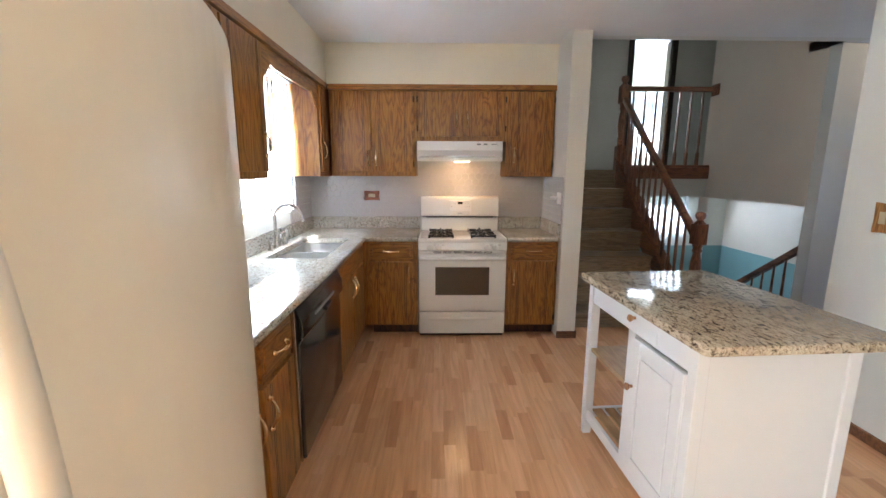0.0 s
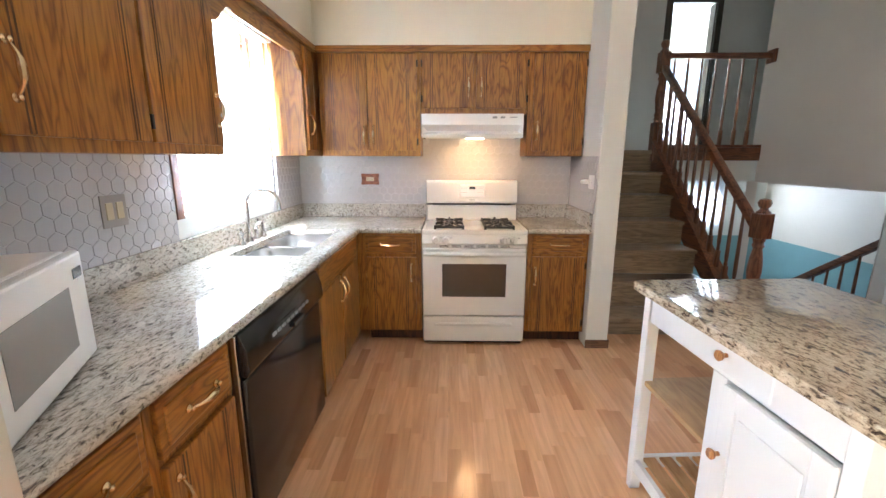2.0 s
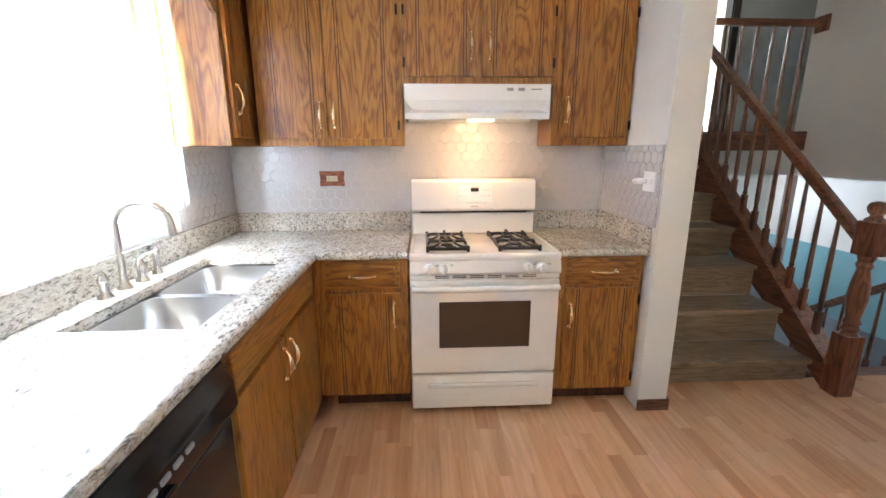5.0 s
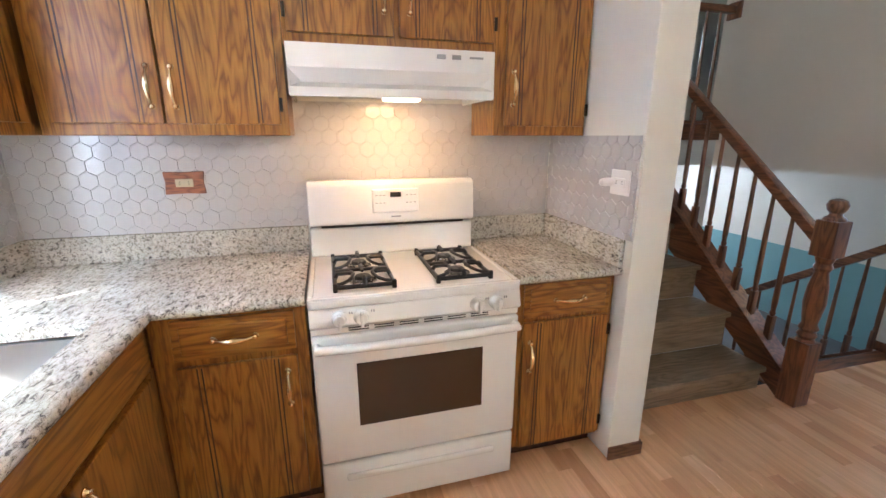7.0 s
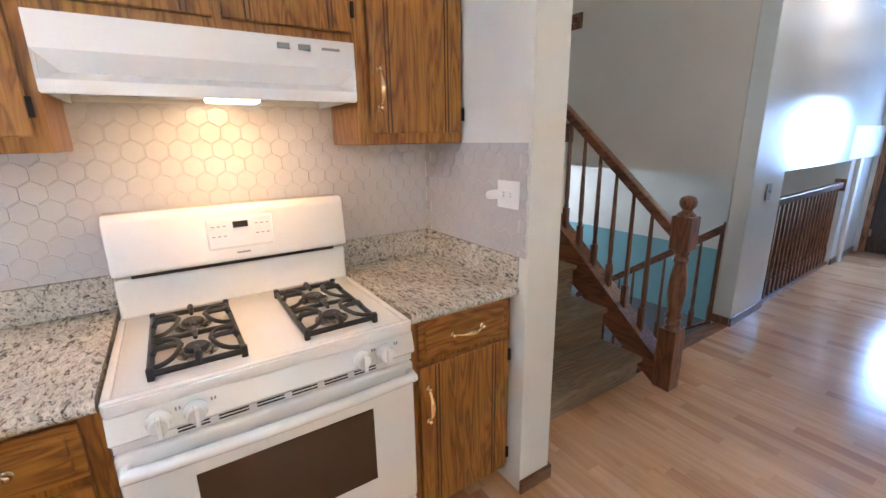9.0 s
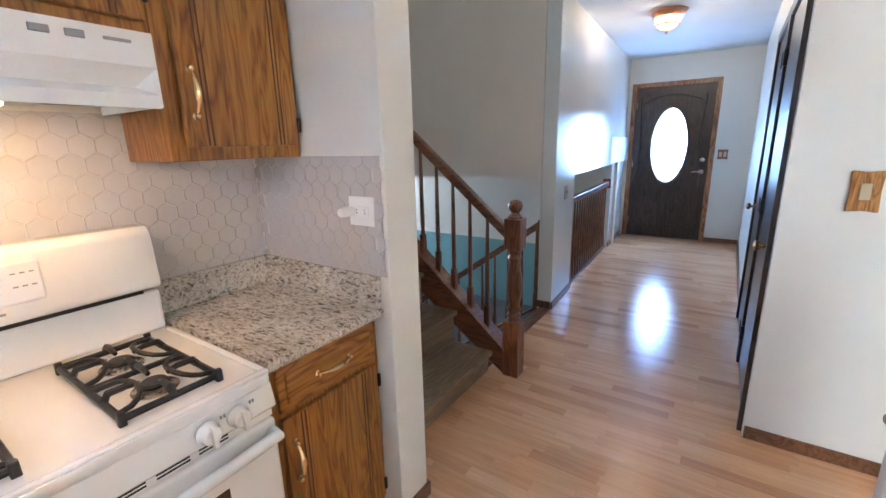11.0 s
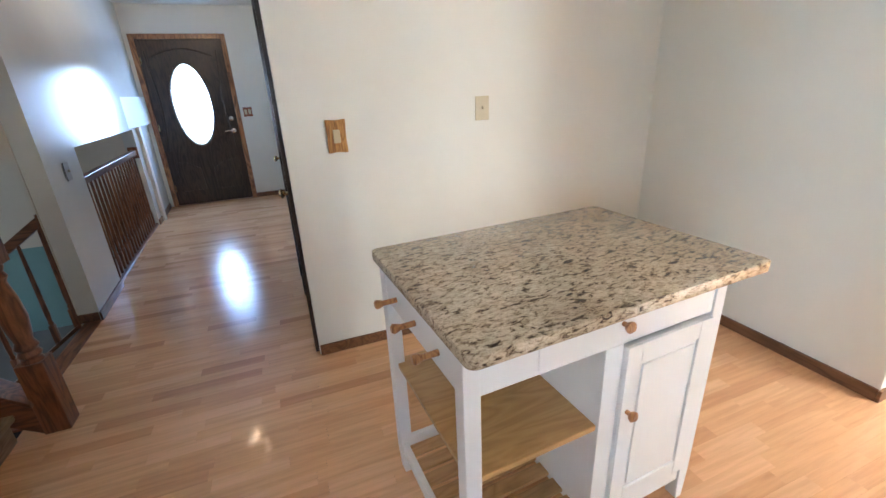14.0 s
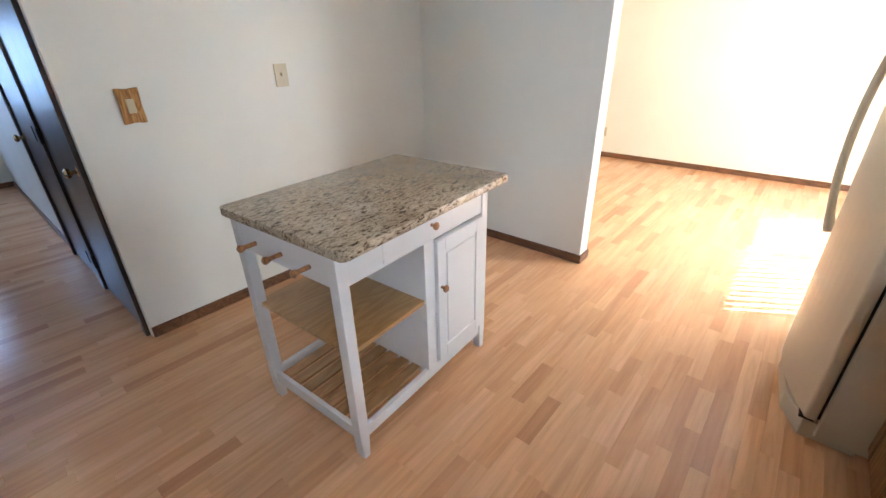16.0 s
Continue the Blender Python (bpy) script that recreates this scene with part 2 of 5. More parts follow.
TILE_O = paint("hex_tile_white", (0.52, 0.51, 0.505), 0.27, 0.05, relief=0.0, coat=0.2)
BLIND = cloth("blind_vane", (0.78, 0.80, 0.83), 0.34)
PANE = glass("window_glass")
FROST = glass("frosted_glass", (1, 1, 1), 0.35)
CARPET = paint("grey_carpet", (0.12, 0.12, 0.12), 0.95, 0.1, grain=300, relief=0.6)
LAWN = paint("lawn", (0.10, 0.13, 0.06), 0.9, 0.3, grain=30, relief=0.4)
LIT = plain_bsdf("lit_lens", (1.0, 0.80, 0.50), 0.3, 0.0, 1.3)
LIT_HALL = plain_bsdf("lit_crystal", (1.0, 0.70, 0.38), 0.2, 0.0, 0.5)


# ---------------- mesh helpers ----------------
def bevel(bm, w, seg=2):
    if w > 0:
        bmesh.ops.bevel(bm, geom=list(bm.edges), offset=w, segments=seg, profile=0.5, affect="EDGES", clamp_overlap=True)
    return bm


def box(x0, y0, z0, x1, y1, z1, bev=0.0, seg=2, bm=None):
    b = bmesh.new()
    bmesh.ops.create_cube(b, size=1, matrix=Matrix.LocRotScale(((x0 + x1) / 2, (y0 + y1) / 2, (z0 + z1) / 2), None, (abs(x1 - x0), abs(y1 - y0), abs(z1 - z0))))
    bevel(b, bev, seg)
    return add(bm, b) if bm else b


def add(bm, other):
    me = bpy.data.meshes.new("tmp")
    other.to_mesh(me)
    other.free()
    bm.from_mesh(me)
    bpy.data.meshes.remove(me)
    return bm


def lathe(profile, seg=20, at=(0, 0, 0), axis="z"):
    """A turned body from (radius, height) pairs."""
    bm = bmesh.new()
    rings = []
    for r, h in profile:
        rings.append([bm.verts.new((r * math.cos(2 * math.pi * i / seg), r * math.sin(2 * math.pi * i / seg), h)) for i in range(seg)])
    for a, b in zip(rings, rings[1:]):
        for i in range(seg):
            bm.faces.new((a[i], a[(i + 1) % seg], b[(i + 1) % seg], b[i]))
    bm.faces.new(list(reversed(rings[0])))
    bm.faces.new(rings[-1])
    turn = {"z": Matrix(), "x": Matrix.Rotation(radians(90), 4, "Y"), "-x": Matrix.Rotation(radians(-90), 4, "Y"), "y": Matrix.Rotation(radians(-90), 4, "X"), "-y": Matrix.Rotation(radians(90), 4, "X")}[axis]
    bm.transform(Matrix.Translation(at) @ turn)
    return bm


def tube(points, r, seg=10, bm=None):
    """A round bar along a polyline; r is one radius or one for each point."""
    b = bmesh.new()
    pts = [Vector(p) for p in points]
    rs = r if isinstance(r, (list, tuple)) else [r] * len(pts)
    rings, up = [], None
    for i, p in enumerate(pts):
        d = (pts[min(i + 1, len(pts) - 1)] - pts[max(i - 1, 0)]).normalized()
        if up is None:
            up = d.orthogonal().normalized()
        up = (up - d * up.dot(d)).normalized()
        side = d.cross(up)
        rings.append([b.verts.new(p + rs[i] * (math.cos(2 * math.pi * k / seg) * up + math.sin(2 * math.pi * k / seg) * side)) for k in range(seg)])
    for a, c in zip(rings, rings[1:]):
        for k in range(seg):
            b.faces.new((a[k], a[(k + 1) % seg], c[(k + 1) % seg], c[k]))
    b.faces.new(list(reversed(rings[0])))
    b.faces.new(rings[-1])
    return add(bm, b) if bm else b


def prism(outline, axis, a, b, bev=0.0):
    """An outline in the plane across an axis, drawn out from a to b along it. Outline pairs are the two other axes in x, y, z order."""
    bm = bmesh.new()
    k = "xyz".index(axis)

    def place(p, h):
        v = list(p)
        v.insert(k, h)
        return v
    lo = [bm.verts.new(place(p, a)) for p in outline]
    hi = [bm.verts.new(place(p, b)) for p in outline]
    n = len(outline)
    bm.faces.new(lo)
    bm.faces.new(list(reversed(hi)))
    for i in range(n):
        bm.faces.new((lo[i], hi[i], hi[(i + 1) % n], lo[(i + 1) % n]))
    bmesh.ops.recalc_face_normals(bm, faces=list(bm.faces))
    return bevel(bm, bev)


def rounded(x0, y0, x1, y1, r, seg=6):
    pts = []
    for cx, cy, a in ((x1 - r, y1 - r, 0), (x0 + r, y1 - r, 90), (x0 + r, y0 + r, 180), (x1 - r, y0 + r, 270)):
        for i in range(seg + 1):
            t = radians(a + 90 * i / seg)
            pts.append((cx + r * math.cos(t), cy + r * math.sin(t)))
    return pts


def part(name, bm, mat, parent=None, label="", smooth=False):
    me = bpy.data.meshes.new(name)
    bm.to_mesh(me)
    bm.free()
    me.materials.append(mat)
    if smooth:
        me.polygons.foreach_set("use_smooth", [True] * len(me.polygons))
        me.set_sharp_from_angle(angle=radians(38))
    ob = new(name, me)
    if parent:
        ob.parent = parent
    if label:
        ob["label"] = label
    return ob


def thing(name, label, category, at=(0, 0, 0), group="", rz=0.0):
    ob = new(name)
    ob.empty_display_size = 0.1
    ob.matrix_world = pose(*at, 0, 0, rz)
    return tagged(ob, label, category, group)


def structure(name, bm, mat, label, category):
    return tagged(part(name, bm, mat), label, category, kind="structure")


# ---------------- the shell ----------------
CH = 2.60
UP = 1.51
LOW = -1.20


def wall_with_hole(axis, face, back, a0, a1, z0, z1, holes):
    """A wall along an axis ('x': runs along x, thick in y), with rectangular holes (a, b, za, zb) right through."""
    bm = bmesh.new()
    cuts = sorted({a0, a1, *[h[0] for h in holes], *[h[1] for h in holes]})
    for a, b in zip(cuts, cuts[1:]):
        mid = (a + b) / 2
        spans = sorted([(h[2], h[3]) for h in holes if h[0] < mid < h[1]])
        z = z0
        for s0, s1 in spans + [(z1, z1)]:
            if s0 - z > 1e-4:
                if axis == "x":
                    box(a, face, z, b, back, s0, bm=bm)
                else:
                    box(face, a, z, back, b, s0, bm=bm)
            z = s1
    bmesh.ops.remove_doubles(bm, verts=list(bm.verts), dist=1e-5)
    return bm


structure("wall_west", wall_with_hole("y", -1.08, -0.94, -2.95, 4.75, 0, CH, [(2.93, 3.99, 1.14, 2.22), (-2.3, -0.3, 0.02, 2.08)]), WALL, "off-white painted wall with the kitchen window", "wall")
structure("wall_north", box(-0.94, 4.61, 0, 1.425, 4.75, CH), WALL, "off-white painted kitchen wall behind the stove", "wall")
structure("wall_pillar", box(1.425, 3.915, 0, 1.59, 6.9, 4.1, 0.004), WALL, "narrow white wall end between kitchen and stairs", "wall")
structure("wall_east", box(2.74, 0.43, 0, 2.838, 2.785, CH, 0.004), WALL, "plain off-white kitchen wall with two switch plates", "wall")
structure("wall_partition", box(1.225, 0.30, 0, 2.86, 0.43, CH, 0.004), WALL, "off-white partition wall ending at the dining room", "wall")
structure("wall_dining_south", box(-1.08, -2.97, 0, 4.4, -2.83, CH), WALL_CREAM, "bright cream dining room wall", "wall")
structure("wall_dining_east", box(4.3, -2.83, 0, 4.4, 0.43, CH), WALL_CREAM, "cream dining room side wall", "wall")
structure("wall_dining_north", box(2.86, 0.30, 0, 4.3, 0.43, CH), WALL_CREAM, "cream dining room back wall", "wall")
structure("wall_hall_south", wall_with_hole("x", 2.66, 2.78, 2.84, 7.48, 0, CH, [(2.84, 3.60, -0.01, 2.12), (3.72, 4.46, -0.01, 2.12)]), WALL, "off-white hall wall with two closet doors", "wall")
structure("wall_hall_end", wall_with_hole("y", 7.48, 7.62, 2.6, 4.6, 0, CH, [(3.235, 4.285, -0.01, 2.225)]), WALL, "off-white hall wall round the front door", "wall")
# hall wall with the low opening over the lower room, slightly skewed
hall = bmesh.new()
for x0, x1, z0, z1 in ((3.88, 4.50, LOW, CH), (4.50, 6.50, 1.155, CH), (6.50, 7.48, LOW, CH), (4.50, 6.50, LOW, -0.02)):
    y = lambda x: 4.195 + 0.05 * (x - 3.88)
    add(hall, prism([(x0, y(x0)), (x1, y(x1)), (x1, y(x1) + 0.12), (x0, y(x0) + 0.12)], "z", z0, z1))
bmesh.ops.remove_doubles(hall, verts=list(hall.verts), dist=1e-4)
structure("wall_hall_north", hall, WALL_GLOSS, "off-white hall wall with a balustrade in its low opening", "wall")
structure("wall_stair_east", wall_with_hole("y", 3.88, 4.00, 4.32, 5.98, LOW, 4.1, [(4.325, 5.97, LOW, 1.16)]), WALL_BEIGE, "tall beige stairwell wall over the lower stairs", "wall")
structure("wall_header", box(1.59, 4.06, CH, 4.00, 4.16, 4.1), WALL, "wall above the kitchen ceiling edge", "wall")
structure("wall_upper_hall", wall_with_hole("x", 7.3, 7.42, 1.42, 7.5, UP, 4.1, [(3.41, 4.02, UP - 0.01, 3.50)]), WALL, "grey-white upstairs hall wall with a doorway", "wall")
structure("wall_upper_west", box(1.42, 6.9, LOW, 1.59, 10.5, 4.1), WALL, "upstairs side wall", "wall")
structure("wall_upper_east", box(7.5, 4.3, LOW, 7.62, 10.5, 4.1), WALL, "upstairs end wall", "wall")
structure("wall_bedroom_north", wall_with_hole("x", 10.4, 10.5, 1.42, 7.5, UP, 4.1, [(4.1, 5.7, 1.85, 3.35)]), WALL_CREAM, "cream bedroom wall with a window", "wall")
structure("ceiling", add(add(box(-1.08, -2.97, CH, 7.62, 4.06, CH + 0.1), box(-1.08, 4.06, CH, 1.425, 4.75, CH + 0.1)), box(3.88, 4.06, CH, 7.62, 4.55, CH + 0.1)), CEIL, "white kitchen and hall ceiling", "ceiling")
structure("ceiling_upper", box(1.42, 4.06, 4.1, 7.62, 10.5, 4.2), CEIL, "white upstairs ceiling", "ceiling")
structure("floor_upper", add(box(1.59, 5.86, 1.17, 7.5, 10.4, UP), box(4.00, 4.32, 1.17, 7.5, 5.86, UP)), WALL, "upstairs floor slab", "floor")
structure("floor_lower", box(1.42, 4.2, LOW - 0.1, 7.6, 9.7, LOW), CARPET, "grey carpet of the lower level", "floor")
structure("wall_lower_east", box(6.7, 4.3, -0.12, 6.8, 9.6, 1.17), WALL_BEIGE, "cream upper half of the lower room wall", "wall")
structure("wall_lower_wainscot", box(6.695, 4.3, LOW, 6.8, 9.6, -0.12), WALL_TEAL, "teal painted lower half of the lower room wall", "wall")
structure("wall_lower_north", wall_with_hole("x", 9.5, 9.6, 1.42, 6.7, -0.12, 1.17, [(4.75, 5.8, 0.15, 1.0)]), WALL, "white wall with the lower window", "wall")
structure("wall_lower_north_wainscot", box(1.42, 9.495, LOW, 6.7, 9.6, -0.12), WALL_TEAL, "teal lower half of the window wall", "wall")
structure("wall_under_hall", box(1.59, 4.23, LOW, 3.88, 4.3, -0.04), WALL, "wall under the hall floor edge", "wall")
structure("wall_stair_corner", box(3.88, 4.16, CH, 4.0, 4.32, 4.1), WALL, "stairwell wall corner above the hall", "wall")
# unseen wall, added to stop sky light leaking in above the hall ceiling
structure("wall_sky_blocker", box(4.0, 4.2, CH + 0.1, 7.62, 4.32, 4.1), WALL, "unseen upstairs wall added to keep sky light out", "wall")
structure("wall_lower_west", box(1.42, 4.23, LOW, 1.59, 6.9, 0.0), WALL, "side wall under the stairs", "wall")
structure("ground", box(-60, -60, -1.5, 60, 60, -1.4), LAWN, "lawn outside the house", "ground")
# soffit over the wall cabinets
structure("soffit_wall_north", box(-0.66, 4.30, 2.24, 1.425, 4.61, CH), WALL_CREAM, "cream soffit above the north wall cabinets", "soffit")
structure("soffit_wall_west", box(-0.94, 1.0, 2.24, -0.66, 4.61, CH), WALL_CREAM, "cream soffit above the window wall cabinets", "soffit")


def baseboard(x0, y0, x1, y1, label="brown wooden baseboard along the wall"):
    bm = box(x0, y0, 0, x1, y1, 0.066, 0.004)
    tagged(part("baseboard", bm, BASE), label, "baseboard", kind="structure")


baseboard(2.726, 0.43, 2.74, 2.78)
baseboard(1.225, 0.43, 2.726, 0.444)
baseboard(1.211, 0.295, 1.225, 0.444)
baseboard(-0.94, -2.83, 4.3, -2.816)
baseboard(7.466, 2.785, 7.48, 3.20)
baseboard(1.42, 3.901, 1.60, 3.915)
baseboard(1.59, 3.915, 1.604, 4.12)
baseboard(4.58, 2.78, 7.466, 2.794)
for xa, xb in ((3.866, 4.50), (6.50, 7.466)):
    y = lambda x: 4.195 + 0.05 * (x - 3.88)
    tagged(part("baseboard", prism([(xa, y(xa)), (xb, y(xb)), (xb, y(xb) - 0.014), (xa, y(xa) - 0.014)], "z", 0, 0.066, 0.003), BASE), "brown wooden baseboard along the hall", "baseboard", kind="structure")
baseboard(3.866, 4.20, 3.88, 4.325)


# ---------------- kitchen cabinets ----------------
def pull(parent, at, axis, facing, length=0.13, mat=None):
    """A bow-shaped brass pull: two feet and an arched grip that swells in the middle."""
    n = Vector(facing)
    d = Vector({"x": (1, 0, 0), "y": (0, 1, 0), "z": (0, 0, 1)}[axis])
    c = Vector(at)
    pts, rs = [], []
    for i in range(13):
        u = -1 + 2 * i / 12
        pts.append(c + d * (u * length / 2) + n * (0.004 + 0.026 * (1 - abs(u) ** 2.6)))
        rs.append(0.0042 + 0.0062 * math.cos(u * 1.45) ** 4)
    bm = tube(pts, rs, 8)
    for s in (-1, 1):
        o = c + d * (s * length / 2)
        k = "xyz"[[abs(v) > 0.5 for v in facing].index(True)]
        ax = k if sum(facing) > 0 else "-" + k
        add(bm, lathe([(0.011, 0.0), (0.012, 0.004), (0.008, 0.009), (0.007, 0.016), (0.003, 0.019)], 12, o, ax))
    return part("handle", bm, mat or BRASS, parent, "worn brass bow handle", True)


def slab(face, u0, u1, z0, z1, depth0, depth1, bev=0.004):
    """A board on a front: 'n' faces south at depth y, 'w' faces east at depth x."""
    if face == "n":
        return box(u0, depth0, z0, u1, depth1, z1, bev)
    return box(depth0, u0, z0, depth1, u1, z1, bev)


def cab_door(parent, face, front, u0, u1, z0, z1, handle=None, hinge=None, grooved=True):
    """A flat oak door with dark strips as the shade of two vertical routed grooves near each stile, a pull and two dark
    hinges.
    """
    s = -1 if face == "n" else 1
    t = 0.019
    door = part("door", slab(face, u0, u1, z0, z1, front, front + s * t), OAK["z"], parent)
    w = u1 - u0
    for off in () if not grooved else (0.062, 0.076) if w > 0.3 else (0.05, 0.064):
        for u in (u0 + off, u1 - off):
            # no recess is cut; the groove's shade is this strip's near-black colour
            part("groove", slab(face, u - 0.0024, u + 0.0024, z0 + 0.004, z1 - 0.004, front + s * (t - 0.002), front + s * (t + 0.0012), 0), OAK_SHADE, door, "dark strip for the shade in a routed groove")
    nrm = (0, -1, 0) if face == "n" else (1, 0, 0)
    f = front + s * (t + 0.0005)
    if handle:
        u, z = handle
        pull(door, (u, f, z) if face == "n" else (f, u, z), "z", nrm)
    if hinge is not None:
        for z in (z0 + 0.07, z1 - 0.07):
            bm = slab(face, hinge - 0.006, hinge + 0.006, z - 0.025, z + 0.025, front + s * (t - 0.004), front + s * (t + 0.005), 0.002)
            part("hinge", bm, HINGE, door, "dark metal hinge")
    return door


def cab_drawer(parent, face, front, u0, u1, z0, z1, handle=True):
    s = -1 if face == "n" else 1
    ax = "x" if face == "n" else "y"
    d = part("drawer", slab(face, u0, u1, z0, z1, front, front + s * 0.014, 0.003), OAK[ax], parent)
    part("drawer_panel", slab(face, u0 + 0.024, u1 - 0.024, z0 + 0.022, z1 - 0.022, front + s * 0.012, front + s * 0.022, 0.008), OAK[ax], d)
    nrm = (0, -1, 0) if face == "n" else (1, 0, 0)
    if handle:
        f, u, z = front + s * 0.0225, (u0 + u1) / 2, (z0 + z1) / 2
        pull(d, (u, f, z) if face == "n" else (f, u, z), ax, nrm)
    return d


def carcass(name, label, face, u0, u1, z0, z1, back, front, group="kitchen cabinets"):
    c = thing(name, label, "cabinet", group=group)
    part("body", slab(face, u0, u1, z0, z1, back, front, 0.003), OAK["z"], c)
    return c


NF, WF = 4.315, -0.67          # fronts of the wall cabinet bodies
UB, UT = 1.438, 2.24
G = "oak wall cabinets"
c = carcass("wall_cabinet", "two-door oak wall cabinet under the soffit", "n", -0.64, 0.146, UB, UT, 4.608, NF, G)
cab_door(c, "n", NF, -0.60, -0.265, 1.478, 2.195, (-0.295, 1.60))
cab_door(c, "n", NF, -0.258, 0.118, 1.478, 2.195, (-0.222, 1.60), 0.124)
c = carcass("wall_cabinet", "short two-door oak cabinet above the range hood", "n", 0.147, 0.9745, 1.755, UT, 4.608, NF, G)
cab_door(c, "n", NF, 0.165, 0.553, 1.80, 2.195, (0.517, 1.95), 0.159)
cab_door(c, "n", NF, 0.577, 0.962, 1.80, 2.195, (0.615, 1.95), 0.968)
c = carcass("wall_cabinet", "single-door oak wall cabinet beside the pillar wall", "n", 0.9755, 1.421, UB, UT, 4.608, NF, G)
cab_door(c, "n", NF, 1.02, 1.405, 1.478, 2.195, (1.053, 1.63), 1.411)
c = carcass("wall_cabinet", "single-door oak corner cabinet beside the window", "w", 4.03, 4.606, UB, UT, -0.938, WF, G)
cab_door(c, "w", WF, 4.06, 4.29, 1.478, 2.195, (4.10, 1.66))
c = carcass("wall_cabinet", "two-door oak wall cabinet on the window wall", "w", 1.866, 2.885, UB, UT, -0.938, WF, G)
cab_door(c, "w", WF, 2.402, 2.86, 1.478, 2.195, (2.82, 1.63), 2.394)
cab_door(c, "w", WF, 1.885, 2.385, 1.478, 2.195, (1.925, 1.63))
c = carcass("wall_cabinet", "short oak wall cabinet next to the refrigerator", "w", 1.32, 1.864, UB, UT, -0.938, WF, G)
cab_door(c, "w", WF, 1.60, 1.845, 1.478, 2.195, (1.812, 1.63))
cab_door(c, "w", WF, 1.34, 1.592, 1.478, 2.195, (1.37, 1.63))
# top trim and the scalloped valance over the window
trim = thing("cabinet_top_trim", "dark oak moulding strip along the cabinet tops", "moulding")
part("trim_strip", box(-0.655, 4.288, 2.205, 1.423, 4.314, 2.252, 0.004), OAK["x"], trim)
part("trim_strip", box(-0.669, 1.3, 2.205, -0.642, 4.287, 2.252, 0.004), OAK["y"], trim)
outline = [(2.887, 2.238), (2.887, 2.02)]
for i in range(9):
    a = i / 8
    outline.append((2.90 + 0.16 * a, 2.02 + 0.10 * (0.5 - 0.5 * math.cos(math.pi * a))))
outline.append((3.10, 2.105))
outline += [(3.82, 2.105)]
for i in range(9):
    a = i / 8
    outline.append((3.86 + 0.16 * a, 2.12 - 0.10 * (0.5 - 0.5 * math.cos(math.pi * a))))
outline += [(4.028, 2.238)]
tagged(part("window_valance", prism(outline, "x", -0.688, -0.670), OAK["y"]), "scalloped oak valance board above the window", "valance")

# base cabinets
BN, BW = 3.995, -0.325
G = "oak base cabinets"


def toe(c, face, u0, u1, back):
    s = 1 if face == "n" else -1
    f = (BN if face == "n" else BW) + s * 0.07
    # the kick is coloured near-black for the shade under the cabinet
    part("toe_kick", slab(face, u0, u1, 0.0, 0.095, back, f, 0), OAK_SHADE, c, "recessed toe kick with its shade in the colour")


c = carcass("base_cabinet", "oak base cabinet with a drawer beside the stove", "n", -0.323, 0.166, 0.095, 0.872, 4.606, BN, G)
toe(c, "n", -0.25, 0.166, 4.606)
cab_drawer(c, "n", BN, -0.255, 0.125, 0.715, 0.858)
cab_door(c, "n", BN, -0.255, 0.125, 0.105, 0.69, (0.09, 0.57), None)
c = carcass("base_cabinet", "narrow oak base cabinet with a drawer by the pillar wall", "n", 0.966, 1.421, 0.095, 0.872, 4.606, BN, G)
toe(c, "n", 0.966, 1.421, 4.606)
cab_drawer(c, "n", BN, 1.0, 1.395, 0.72, 0.865)
cab_door(c, "n", BN, 1.0, 1.395, 0.105, 0.70, (1.03, 0.55), 1.402)
c = carcass("base_cabinet", "oak sink base cabinet with two doors", "w", 2.985, 4.60, 0.095, 0.70, -0.936, BW, G)
part("front_rail", box(-0.40, 2.985, 0.70, BW, 3.99, 0.872, 0.003), OAK["y"], c)
toe(c, "w", 2.985, 3.99, -0.93)
part("false_front", box(BW, 3.02, 0.725, BW + 0.018, 3.93, 0.86, 0.004), OAK["y"], c)
cab_door(c, "w", BW, 3.02, 3.455, 0.105, 0.70, (3.42, 0.60), None, False)
cab_door(c, "w", BW, 3.47, 3.93, 0.105, 0.70, (3.505, 0.60), None, False)
for u0, u1, lab in ((1.745, 2.125, "oak base cabinet with a drawer beside the dishwasher"), (1.32, 1.743, "oak base cabinet with a drawer beside the refrigerator")):
    c = carcass("base_cabinet", lab, "w", u0, u1, 0.095, 0.872, -0.936, BW, G)
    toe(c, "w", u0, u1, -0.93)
    cab_drawer(c, "w", BW, u0 + 0.025, u1 - 0.02, 0.70, 0.855)
    cab_door(c, "w", BW, u0 + 0.025, u1 - 0.02, 0.105, 0.675, ((u0 + 0.06) if u0 > 1.5 else (u1 - 0.055), 0.56))

# worktops: one L-shaped slab with a sink cut-out, one short slab
SX0, SX1 = -0.80, -0.41
BOWLS = ((3.06, 3.455), (3.485, 3.90))
top = bmesh.new()
Z0, Z1 = 0.876, 0.914
for x0, y0, x1, y1 in ((-0.938, 1.32, -0.30, 3.05), (-0.938, 3.05, SX0, 3.91), (SX1, 3.05, -0.30, 3.91), (-0.938, 3.91, -0.30, 4.606), (-0.30, 3.965, 0.168, 4.606)):
    box(x0, y0, Z0, x1, y1, Z1, bm=top)
bmesh.ops.remove_doubles(top, verts=list(top.verts), dist=1e-5)
counter = thing("worktop", "polished speckled grey granite worktop with a sink", "worktop")
part("slab", top, GRANITE, counter)
part("edge", tube([(-0.30, 1.32, 0.895), (-0.30, 3.955, 0.895)], 0.0185, 12), GRANITE, counter, smooth=True)
